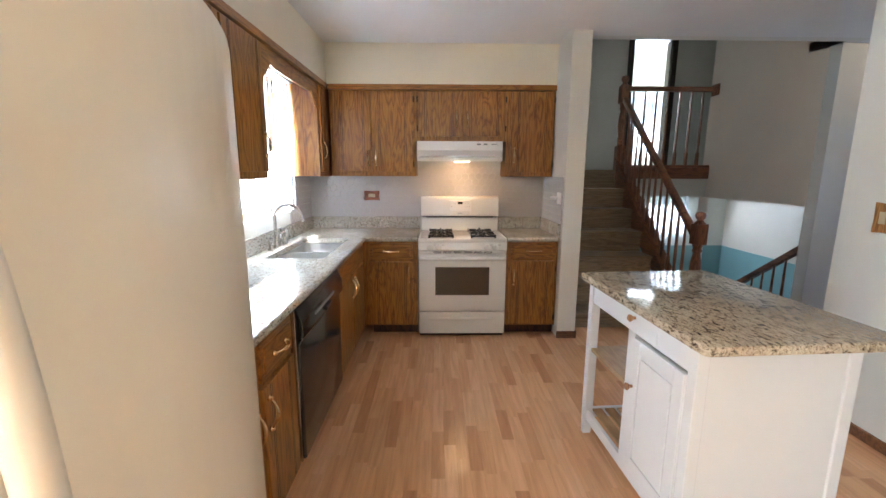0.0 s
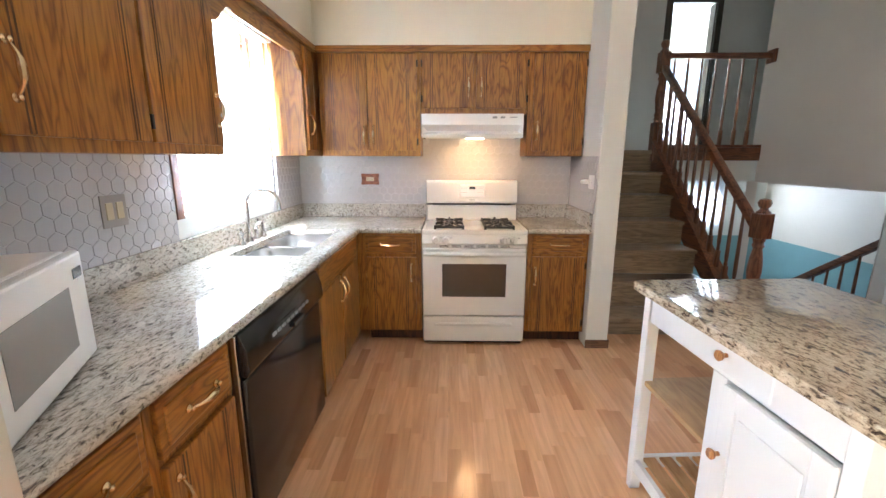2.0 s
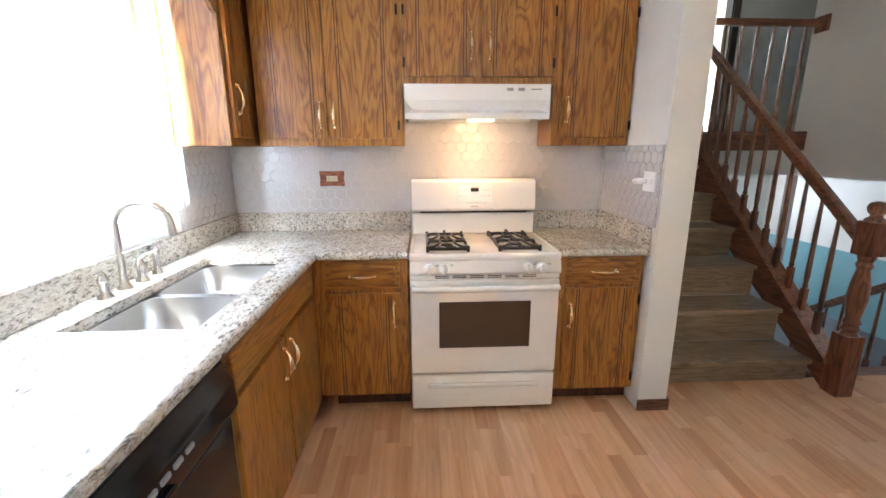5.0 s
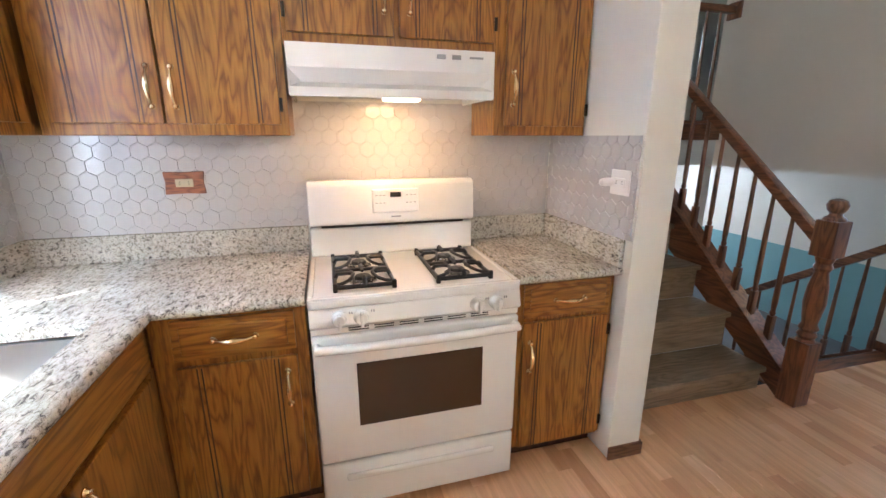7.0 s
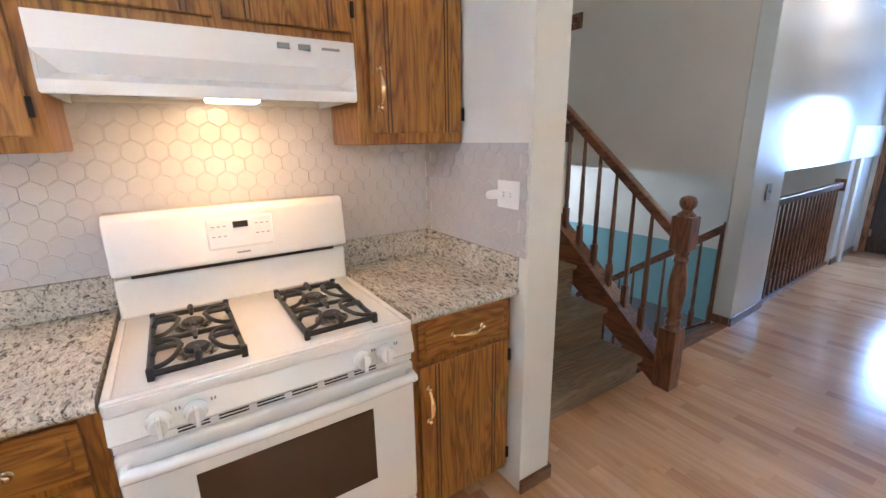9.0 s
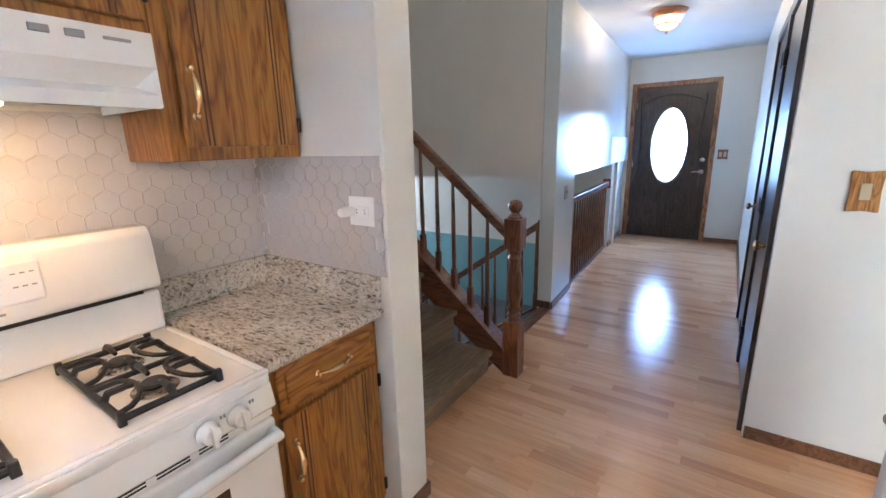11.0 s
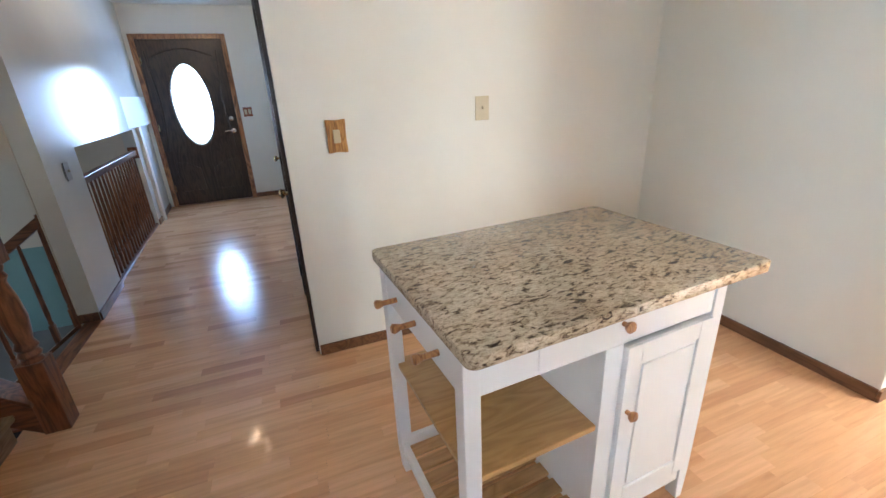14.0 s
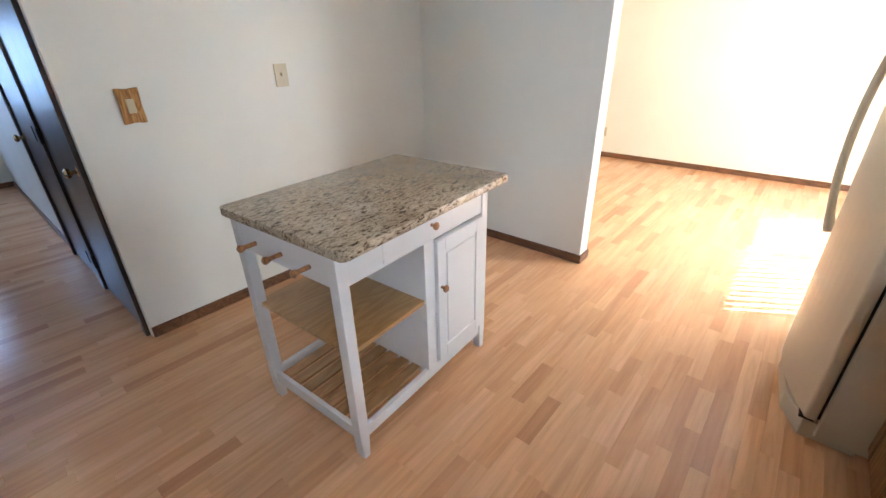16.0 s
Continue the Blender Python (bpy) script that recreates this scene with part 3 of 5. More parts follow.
part("edge", tube([(-0.302, 3.965, 0.895), (0.168, 3.965, 0.895)], 0.0185, 12), GRANITE, counter, smooth=True)
part("backsplash", box(-0.938, 1.32, Z1, -0.916, 4.606, 1.03, 0.003), GRANITE, counter)
part("backsplash", box(-0.916, 4.584, Z1, 0.170, 4.606, 1.03, 0.003), GRANITE, counter)
counter2 = thing("worktop", "short polished granite worktop between stove and pillar", "worktop")
part("slab", box(0.962, 3.965, Z0, 1.421, 4.606, Z1), GRANITE, counter2)
part("edge", tube([(0.962, 3.965, 0.895), (1.421, 3.965, 0.895)], 0.0185, 12), GRANITE, counter2, smooth=True)
part("backsplash", box(0.962, 4.584, Z1, 1.40, 4.606, 1.03, 0.003), GRANITE, counter2)
part("backsplash", box(1.40, 3.955, Z1, 1.422, 4.606, 1.03, 0.003), GRANITE, counter2)

# double-bowl sink
sink = thing("sink", "double-bowl stainless steel sink set under the granite", "sink")
for y0, y1 in BOWLS:
    bm = bmesh.new()
    loops = []
    for inset, z, r in ((-0.014, 0.868, 0.07), (-0.014, 0.872, 0.07), (0.002, 0.872, 0.06), (0.014, 0.75, 0.06), (0.04, 0.722, 0.05), (0.09, 0.717, 0.04)):
        loops.append([bm.verts.new((x, y, z)) for x, y in rounded(SX0 + inset, y0 + inset, SX1 - inset, y1 - inset, r)])
    for a, b in zip(loops, loops[1:]):
        for i in range(len(a)):
            bm.faces.new((a[i], a[(i + 1) % len(a)], b[(i + 1) % len(a)], b[i]))
    bm.faces.new(loops[-1])
    bmesh.ops.recalc_face_normals(bm, faces=list(bm.faces))
    bowl = part("bowl", bm, STEEL, sink, smooth=True)
    part("drain", lathe([(0.042, 0.717), (0.042, 0.7185), (0.03, 0.7195)], 20, ((SX0 + SX1) / 2, (y0 + y1) / 2, 0)), NICKEL, bowl, "round metal drain")
part("divider", box(SX0, 3.458, 0.80, SX1, 3.482, 0.868, 0.006), STEEL, sink)
faucet = thing("faucet", "brushed nickel kitchen faucet with lever handles", "faucet", (-0.865, 3.44, 0.914))
part("base", lathe([(0.026, 0), (0.026, 0.006), (0.017, 0.02), (0.013, 0.05)], 16), NICKEL, faucet, smooth=True)
arc = [(0, 0, 0.03), (0, 0, 0.24)] + [(0.10 - 0.10 * math.cos(radians(a)), 0.0, 0.24 + 0.085 * math.sin(radians(a))) for a in range(15, 171, 15)] + [(0.203, 0, 0.20)]
part("spout", tube(arc, [0.012] * (len(arc) - 2) + [0.012, 0.014], 12), NICKEL, faucet, smooth=True)
for dy in (-0.10, 0.10):
    h = part("tap", lathe([(0.025, 0), (0.025, 0.006), (0.015, 0.02), (0.014, 0.05), (0.02, 0.065), (0.012, 0.085), (0.006, 0.095)], 14, (0, dy, 0)), NICKEL, faucet, smooth=True)
    part("lever", tube([(0, dy, 0.085), (0.01, dy * 1.2, 0.10), (0.02, dy * 1.75, 0.105)], [0.007, 0.006, 0.005], 8), NICKEL, h, smooth=True)
sprayer = thing("sink_sprayer", "nickel side sprayer standing beside the faucet", "sprayer", (-0.865, 3.64, 0.914))
part("holder", lathe([(0.022, 0), (0.022, 0.006), (0.014, 0.02), (0.013, 0.04)], 14), NICKEL, sprayer, smooth=True)
part("spray_head", lathe([(0.011, 0.04), (0.012, 0.07), (0.018, 0.10), (0.013, 0.115)], 14), NICKEL, sprayer, smooth=True)

# dishwasher
dw = thing("dishwasher", "black built-in dishwasher with a control strip", "dishwasher")
part("body", box(-0.92, 2.14, 0.10, -0.33, 2.97, 0.868), BLACK, dw)
part("toe_panel", box(-0.60, 2.14, 0.0, -0.37, 2.97, 0.10), BLACK, dw)
door = part("door", box(-0.33, 2.15, 0.10, -0.292, 2.955, 0.70, 0.012, 3), BLACK, dw, smooth=True)
panel = part("control_panel", prism([(-0.33, 0.708), (-0.285, 0.708), (-0.270, 0.73), (-0.275, 0.80), (-0.30, 0.862), (-0.33, 0.866)], "y", 2.15, 2.955, 0.004), BLACK, dw, smooth=True)
for i in range(9):
    part("button", box(-0.276, 2.34 + 0.045 * i, 0.772, -0.268, 2.37 + 0.045 * i, 0.785, 0.002), MARK, panel, "small grey button")
part("latch", box(-0.272, 2.52, 0.735, -0.258, 2.64, 0.756, 0.004), BLACK, panel)
part("edge_strip", box(-0.33, 2.134, 0.10, -0.305, 2.146, 0.86, 0.002), NICKEL, dw, "thin metal side strip")

# range hood
hood = thing("range_hood", "white under-cabinet range hood with a lit lamp", "range hood")
shell = bmesh.new()
# front: an upright upper band over a lower band that slopes in, with mitred ends, open below
HOOD = ((0.160, 4.215, 1.752), (0.160, 4.215, 1.672), (0.205, 4.245, 1.625), (0.160, 4.215, 1.606), (0.160, 4.215, 1.578))
left = [shell.verts.new(v) for v in HOOD]
right = [shell.verts.new((1.094 - x, y, z)) for x, y, z in HOOD]
for i in range(4):
    shell.faces.new((left[i], left[i + 1], right[i + 1], right[i]))
for side in (left, right):
    shell.faces.new((side[1], side[2], side[3]))
part("front_panel", shell, ENAMEL, hood)
for x0, x1 in ((0.1605, 0.168), (0.926, 0.9335)):
    part("side_panel", prism([(4.218, 1.578), (4.60, 1.578), (4.60, 1.752), (4.218, 1.752)], "x", x0, x1, 0.002), ENAMEL, hood)
part("top_panel", box(0.168, 4.218, 1.744, 0.926, 4.60, 1.752), ENAMEL, hood)
part("underside", box(0.168, 4.25, 1.604, 0.926, 4.598, 1.610), ENAMEL, hood)
part("grease_filter", box(0.34, 4.31, 1.594, 0.76, 4.55, 1.604, 0.003), STEEL, hood, "brushed metal grease filter")
part("front_lip", box(0.162, 4.217, 1.574, 0.932, 4.226, 1.604, 0.002), ENAMEL, hood)
part("lamp_lens", box(0.50, 4.228, 1.566, 0.64, 4.292, 1.604, 0.006), LIT, hood, "glowing warm lamp lens")
for i in range(2):
    part("switch", box(0.70 + 0.06 * i, 4.209, 1.717, 0.735 + 0.06 * i, 4.2155, 1.733, 0.002), MARK, hood)
part("name_badge", box(0.83, 4.211, 1.722, 0.885, 4.2155, 1.729), MARK, hood)

# stove
stove = thing("stove", "white freestanding four-burner gas range", "stove")
SX, SE = 0.176, 0.952
part("body", box(SX, 3.965, 0.03, SE, 4.575, 0.872, 0.004), ENAMEL, stove)
part("base_shadow_gap", box(SX + 0.01, 3.99, 0.0, SE - 0.01, 4.55, 0.03), DARK, stove)
part("drawer", box(SX + 0.002, 3.93, 0.035, SE - 0.002, 3.965, 0.238, 0.012, 3), ENAMEL, stove, smooth=True)
part("drawer_grip", box(SX + 0.09, 3.916, 0.165, SE - 0.09, 3.934, 0.192, 0.009, 3), ENAMEL, stove, smooth=True)
odoor = part("oven_door", box(SX + 0.002, 3.925, 0.248, SE - 0.002, 3.965, 0.770, 0.012, 3), ENAMEL, stove, smooth=True)
part("window", box(SX + 0.15, 3.9215, 0.40, SE - 0.15, 3.926, 0.655), OVEN_GLASS, odoor, "dark oven window")
grip = [(SX + 0.02, 3.93, 0.735)] + [(SX + 0.02 + (SE - SX - 0.04) * i / 12, 3.895 - 0.012 * math.sin(math.pi * i / 12), 0.735) for i in range(13)] + [(SE - 0.02, 3.93, 0.735)]
part("handle", tube(grip, 0.0165, 12), ENAMEL, odoor, "white bowed oven handle", True)
part("vent_strip", box(SX + 0.004, 3.938, 0.773, SE - 0.004, 3.966, 0.795), ENAMEL, stove)
for k in range(6):
    for zz in (0.779, 0.788):
        part("vent_slot", box(SX + 0.13 + 0.09 * k, 3.9365, zz, SX + 0.20 + 0.09 * k, 3.939, zz + 0.004), DARK, stove)
fascia = part("control_fascia", prism([(3.965, 0.798), (3.928, 0.798), (3.915, 0.81), (3.930, 0.872), (3.965, 0.876)], "x", SX + 0.001, SE - 0.001, 0.004), ENAMEL, stove)
for kx in (0.10, 0.175, 0.598, 0.672):
    knob = part("knob", lathe([(0.027, 0), (0.028, 0.006), (0.023, 0.012), (0.022, 0.028), (0.018, 0.032)], 18, (SX + kx, 3.921, 0.836), "-y"), ENAMEL, stove, smooth=True)
    part("knob_fin", box(SX + kx - 0.005, 3.878, 0.810, SX + kx + 0.006, 3.90, 0.862, 0.003), ENAMEL, knob)
    for s in (0.034, 0.042):
        part("print_mark", box(SX + kx + s, 3.9205, 0.848, SX + kx + s + 0.004, 3.9235, 0.856), MARK, fascia)
ctop = bmesh.new()
add(ctop, prism(rounded(SX - 0.002, 3.925, SE + 0.002, 4.50, 0.02), "z", 0.874, 0.902, 0.006))
cooktop = part("cooktop", ctop, ENAMEL, stove, smooth=True)
for x0, y0, x1, y1 in ((SX, 3.93, SE, 3.95), (SX, 3.95, SX + 0.02, 4.46), (SE - 0.02, 3.95, SE, 4.46)):
    part("cooktop_rim", box(x0, y0, 0.898, x1, y1, 0.909, 0.005, 3), ENAMEL, cooktop, smooth=True)
gy0, gy1 = 4.0, 4.40
for gx in (SX + 0.20, SE - 0.20):
    grate = part("grate", tube([(gx - 0.105, gy0, 0.918), (gx + 0.105, gy0, 0.918), (gx + 0.105, gy1, 0.918), (gx - 0.105, gy1, 0.918), (gx - 0.105, gy0 - 0.004, 0.918)], 0.009, 6), IRON, stove, "black cast-iron double grate")
    bars = bmesh.new()
    box(gx - 0.105, (gy0 + gy1) / 2 - 0.006, 0.911, gx + 0.105, (gy0 + gy1) / 2 + 0.006, 0.925, 0.003, bm=bars)
    for cy in (gy0 + 0.10, gy1 - 0.10):
        for dx, dy in ((1, 0), (-1, 0), (0, 1), (0, -1)):
            p = Vector((gx, cy, 0.934))
            q = p + Vector((dx * 0.105, dy * 0.10, 0))
            tube([(q.x, q.y, 0.918), (q.x - dx * 0.012, q.y - dy * 0.012, 0.938), (p.x + dx * 0.055, p.y + dy * 0.055, 0.938), (p.x + dx * 0.03, p.y + dy * 0.03, 0.932)], [0.009, 0.009, 0.008, 0.006], 6, bm=bars)
        for s in (-1, 1):
            loop = []
            for i in range(11):
                a = math.pi * i / 10
                loop.append((gx + s * (0.105 - 0.068 * math.sin(a) ** 0.7), cy - 0.078 * math.cos(a), 0.920 + 0.015 * math.sin(a)))
            tube(loop, 0.0068, 6, bm=bars)
    for cx in (gx - 0.105, gx + 0.105):
        for cy in (gy0, gy1):
            box(cx - 0.008, cy - 0.008, 0.90, cx + 0.008, cy + 0.008, 0.934, 0.003, bm=bars)
    part("grate_frame", bars, IRON, grate)
    for cy in (gy0 + 0.10, gy1 - 0.10):
        burner = part("burner", lathe([(0.052, 0.902), (0.052, 0.905), (0.036, 0.908), (0.034, 0.916)], 20, (gx, cy, 0)), NICKEL, stove, smooth=True)
        part("burner_cap", lathe([(0.031, 0.916), (0.032, 0.920), (0.027, 0.925)], 20, (gx, cy, 0)), IRON, burner, smooth=True)
part("riser", box(SX + 0.005, 4.485, 0.90, SE - 0.005, 4.58, 1.035, 0.01), ENAMEL, stove)
part("riser_gap", box(SX + 0.055, 4.476, 1.035, SE - 0.055, 4.57, 1.048), DARK, stove)
guard = part("backguard", prism([(4.58, 1.046), (4.47, 1.046), (4.462, 1.06), (4.478, 1.225), (4.50, 1.243), (4.58, 1.243)], "x", SX + 0.004, SE - 0.004, 0.008), ENAMEL, stove, smooth=True)
part("panel", box(0.46, 4.462, 1.095, 0.675, 4.475, 1.205, 0.006), WHITE_PLASTIC, guard, "raised white clock panel")
part("clock", box(0.543, 4.459, 1.168, 0.592, 4.466, 1.190), DISPLAY, guard, "small black clock display")
for i in range(3):
    for j in range(2):
        for x in (0.475, 0.615):
            part("print_mark", box(x + 0.018 * i, 4.4595, 1.14 + 0.035 * j, x + 0.010 + 0.018 * i, 4.4635, 1.143 + 0.035 * j), MARK, guard)
part("name_badge", box(0.545, 4.4605, 1.075, 0.59, 4.466, 1.081), MARK, guard)

# refrigerator
fr = thing("refrigerator", "cream two-door refrigerator with arched handles", "refrigerator")
FY0, FY1 = 0.42, 1.308
part("cabinet_body", box(-0.92, FY0, 0.02, -0.165, FY1 - 0.005, 1.76, 0.008), CREAM_ENAMEL, fr)
part("kick_plate", prism([(-0.30, FY0 + 0.01), (-0.118, FY0 + 0.01), (-0.050, FY0 + 0.15), (-0.020, 0.864), (-0.050, FY1 - 0.15), (-0.118, FY1 - 0.01), (-0.30, FY1 - 0.01)], "z", 0.0, 0.085, 0.004), CREAM_ENAMEL, fr)


def fridge_door(ya, yb):
    """A full-height door with a bowed front and rounded upright edges."""
    e = -0.122 + 0.112 * math.sin(math.pi * min(max((ya - FY0) / (FY1 - FY0), 0.02), 0.98)) ** 0.85
    pts = [(-0.155, ya), (e - 0.012, ya), (e - 0.002, ya + 0.006)]
    for i in range(15):
        y = ya + 0.02 + (yb - ya - 0.04) * i / 14
        u = (y - FY0) / (FY1 - FY0)
        pts.append((-0.122 + 0.112 * math.sin(math.pi * min(max(u, 0.02), 0.98)) ** 0.85, y))
    e2 = -0.122 + 0.112 * math.sin(math.pi * min(max((yb - FY0) / (FY1 - FY0), 0.02), 0.98)) ** 0.85
    pts += [(e2 - 0.002, yb - 0.006), (e2 - 0.012, yb), (-0.155, yb)]
    return prism(pts, "z", 0.10, 1.75, 0.006)


d1 = part("fridge_door", fridge_door(0.562, FY1), CREAM_ENAMEL, fr, smooth=True)
d2 = part("freezer_door", fridge_door(FY0, 0.556), CREAM_ENAMEL, fr, smooth=True)
pts = []
for i in range(21):
    a = i / 20
    pts.append((-0.022 + 0.056 * math.sin(math.pi * a) ** 0.7, 0.603, 0.66 + 0.92 * a))
part("handle", tube(pts, [0.028, 0.022] + [0.017] * 17 + [0.022, 0.028], 12), CREAM_ENAMEL, d1, "arched cream handle", True)
part("gasket", box(-0.164, FY0 + 0.01, 0.11, -0.154, FY1 - 0.008, 1.745), DARK, fr)
part("hinge", box(-0.15, FY1 - 0.06, 0.092, -0.10, FY1 - 0.002, 0.104, 0.003), HINGE, fr)
part("name_badge", box(-0.075, 1.085, 1.675, -0.058, 1.13, 1.70, 0.001), NICKEL, d1, "small metal badge")

# microwave
mw = thing("microwave", "small white microwave oven on the granite worktop", "microwave", (-0.625, 1.63, 0.9145), rz=24)
part("case", box(-0.20, -0.22, 0.012, 0.155, 0.22, 0.285, 0.008), WHITE_PLASTIC, mw)
mdoor = part("door", box(0.155, -0.22, 0.012, 0.185, 0.22, 0.285, 0.008), WHITE_PLASTIC, mw)
part("window", box(0.184, -0.18, 0.07, 0.1865, 0.115, 0.215), SMOKE, mdoor, "grey see-through door window")
part("display", box(0.184, 0.15, 0.225, 0.1865, 0.20, 0.25), DISPLAY, mw, "dark display")
for s in (-0.17, 0.17):
    for q in (-0.15, 0.12):
        part("foot", lathe([(0.012, 0), (0.012, 0.012)], 10, (q, s, 0)), BLACK, mw)

# ---------------- kitchen island ----------------
isl = thing("kitchen_island", "white kitchen cart with a speckled granite top", "kitchen island", (1.513, 2.06, 0), rz=3.3)
ISL_T = 0.945
part("granite_top", prism(rounded(-0.36, -0.505, 0.36, 0.505, 0.025, 4), "z", ISL_T - 0.035, ISL_T, 0.012), GRANITE_B, isl, "tan and black speckled granite top", True)
lx, ly, lw = 0.305, 0.448, 0.046
for sx in (-1, 1):
    for sy in (-1, 1):
        bm = prism([(0.008, 0), (lw - 0.008, 0), (lw, 0.12), (lw, 0.91), (0, 0.91), (0, 0.12)], "x", 0, lw, 0.003)
        bm.transform(Matrix.Translation((sx * lx - (lw if sx > 0 else 0), sy * ly - (lw if sy > 0 else 0), 0)))
        part("leg", bm, WHITE, isl)
part("apron", box(-lx + 0.006, -ly + lw, 0.785, -lx + 0.026, ly - lw, 0.909, 0.002), WHITE, isl)
part("apron", box(lx - 0.026, -ly + lw, 0.785, lx - 0.006, ly - lw, 0.909, 0.002), WHITE, isl)
pegrail = part("apron", box(-lx + lw, ly - 0.026, 0.785, lx - lw, ly - 0.006, 0.909, 0.002), WHITE, isl)
for px in (-0.16, 0.0, 0.16):
    bm = lathe([(0.009, 0), (0.0085, 0.045), (0.013, 0.056), (0.015, 0.066), (0.010, 0.072)], 12, (px, ly - 0.007, 0.835), "y")
    part("peg", bm, PEG, pegrail, "turned wooden towel peg", True)
drawer = part("drawer", box(-lx + 0.002, -0.20, 0.797, -lx + 0.010, 0.24, 0.893, 0.003), WHITE, isl)
knob_prof = [(0.007, 0), (0.007, 0.012), (0.015, 0.02), (0.017, 0.028), (0.010, 0.034)]
part("knob", lathe(knob_prof, 14, (-lx + 0.003, -0.03, 0.855), "-x"), PEG, drawer, "turned wooden knob", True)
part("end_panel", box(-lx + lw, -ly + 0.008, 0.12, lx - lw, -ly + 0.024, 0.909, 0.002), WHITE, isl)
part("back_panel", box(lx - 0.022, -ly + lw, 0.12, lx - 0.010, 0.0, 0.785), WHITE, isl)
part("partition", box(-lx + 0.03, -0.002, 0.12, lx - 0.022, 0.016, 0.785), WHITE, isl)
part("cabinet_floor", box(-lx + 0.02, -ly + 0.024, 0.12, lx - 0.022, -0.002, 0.135), WHITE, isl)
stile = part("stile", box(-lx + 0.004, -0.045, 0.12, -lx + 0.030, 0.018, 0.786, 0.002), WHITE, isl)
cdoor = part("cabinet_door", box(-lx - 0.002, -ly + lw + 0.004, 0.165, -lx + 0.018, -0.05, 0.775, 0.003), WHITE, isl)
dy0, dy1 = -ly + lw + 0.004, -0.05
for y0, y1, z0, z1 in ((dy0, dy0 + 0.055, 0.165, 0.775), (dy1 - 0.055, dy1, 0.165, 0.775), (dy0 + 0.055, dy1 - 0.055, 0.165, 0.225), (dy0 + 0.055, dy1 - 0.055, 0.715, 0.775)):
    part("door_frame", box(-lx - 0.010, y0, z0, -lx - 0.001, y1, z1, 0.003), WHITE, cdoor)
part("door_panel", box(-lx - 0.008, dy0 + 0.068, 0.24, -lx - 0.001, dy1 - 0.068, 0.70, 0.006), WHITE, cdoor)
part("knob", lathe(knob_prof, 14, (-lx - 0.009, dy1 - 0.022, 0.555), "-x"), PEG, cdoor, "turned wooden knob", True)
part("bottom_rail", box(-lx + 0.006, -ly + lw, 0.095, -lx + 0.026, ly - lw, 0.152, 0.002), WHITE, isl)
part("bottom_rail", box(lx - 0.026, -ly + lw, 0.095, lx - 0.006, ly - lw, 0.152, 0.002), WHITE, isl)
part("bottom_rail", box(-lx + lw, ly - 0.028, 0.095, lx - lw, ly - 0.008, 0.152, 0.002), WHITE, isl)
part("shelf", box(-lx + 0.012, 0.018, 0.505, lx - 0.012, ly - 0.02, 0.525, 0.003), SHELF, isl, "natural wood shelf")
for i in range(7):
    x = -lx + 0.05 + i * 0.0735
    part("slat", box(x, 0.018, 0.138, x + 0.055, ly - 0.03, 0.15, 0.003), SLAT_WOOD, isl, "natural wood slat")
for ob in isl.children:
    if ob.name.split(".")[0] != "granite_top":
        ob.location.y += 0.045


# ---------------- stairs ----------------
NOSE_Y, NOSE_Z, RUN, RISE, N = 4.155, 0.15, 0.268, 0.2265, 7
stairs = thing("staircase_up", "short staircase with grey-brown wood-look treads", "staircase")
for i in range(N):
    y, z = NOSE_Y + RUN * i, NOSE_Z + RISE * i
    part("riser", box(1.592, y + 0.02, z - RISE if i else 0.0, 2.64, y + 0.035, z - 0.03), TREAD, stairs)
    if i < N - 1:
        part("tread", box(1.592, y - 0.012, z - 0.032, 2.64, y + RUN + 0.02, z, 0.006), TREAD, stairs)
tagged(part("upper_nosing", box(1.592, 5.75, 1.47, 2.70, 5.86, 1.512, 0.006), TREAD, stairs))


def band(x0, x1, up, down, y0=4.06, y1=5.80, cut=True):
    """A board that follows the pitch of the stairs, between two heights over the nosing line."""
    k = RISE / RUN
    f = lambda y: NOSE_Z + (y - NOSE_Y) * k
    return prism([(y0, max(0.0, f(y0) + down)), (y1, f(y1) + down), (y1, f(y1) + up), (y0, f(y0) + up)], "x", x0, x1, 0.003)


part("outer_stringer", band(2.64, 2.70, 0.10, -0.32), STAIN["y"], stairs, "dark stained stringer")
part("stringer_cap", band(2.615, 2.735, 0.125, 0.10), STAIN["y"], stairs)
part("wall_under", prism([(4.2, LOW), (5.86, LOW), (5.86, 1.2), (4.2, -0.15)], "x", 2.655, 2.69), WALL, stairs)
rail = thing("stair_railing", "dark stained wooden railing with turned balusters", "railing")
part("handrail", band(2.642, 2.702, 0.90, 0.835, 4.04, 5.80), STAIN["y"], rail, smooth=True)


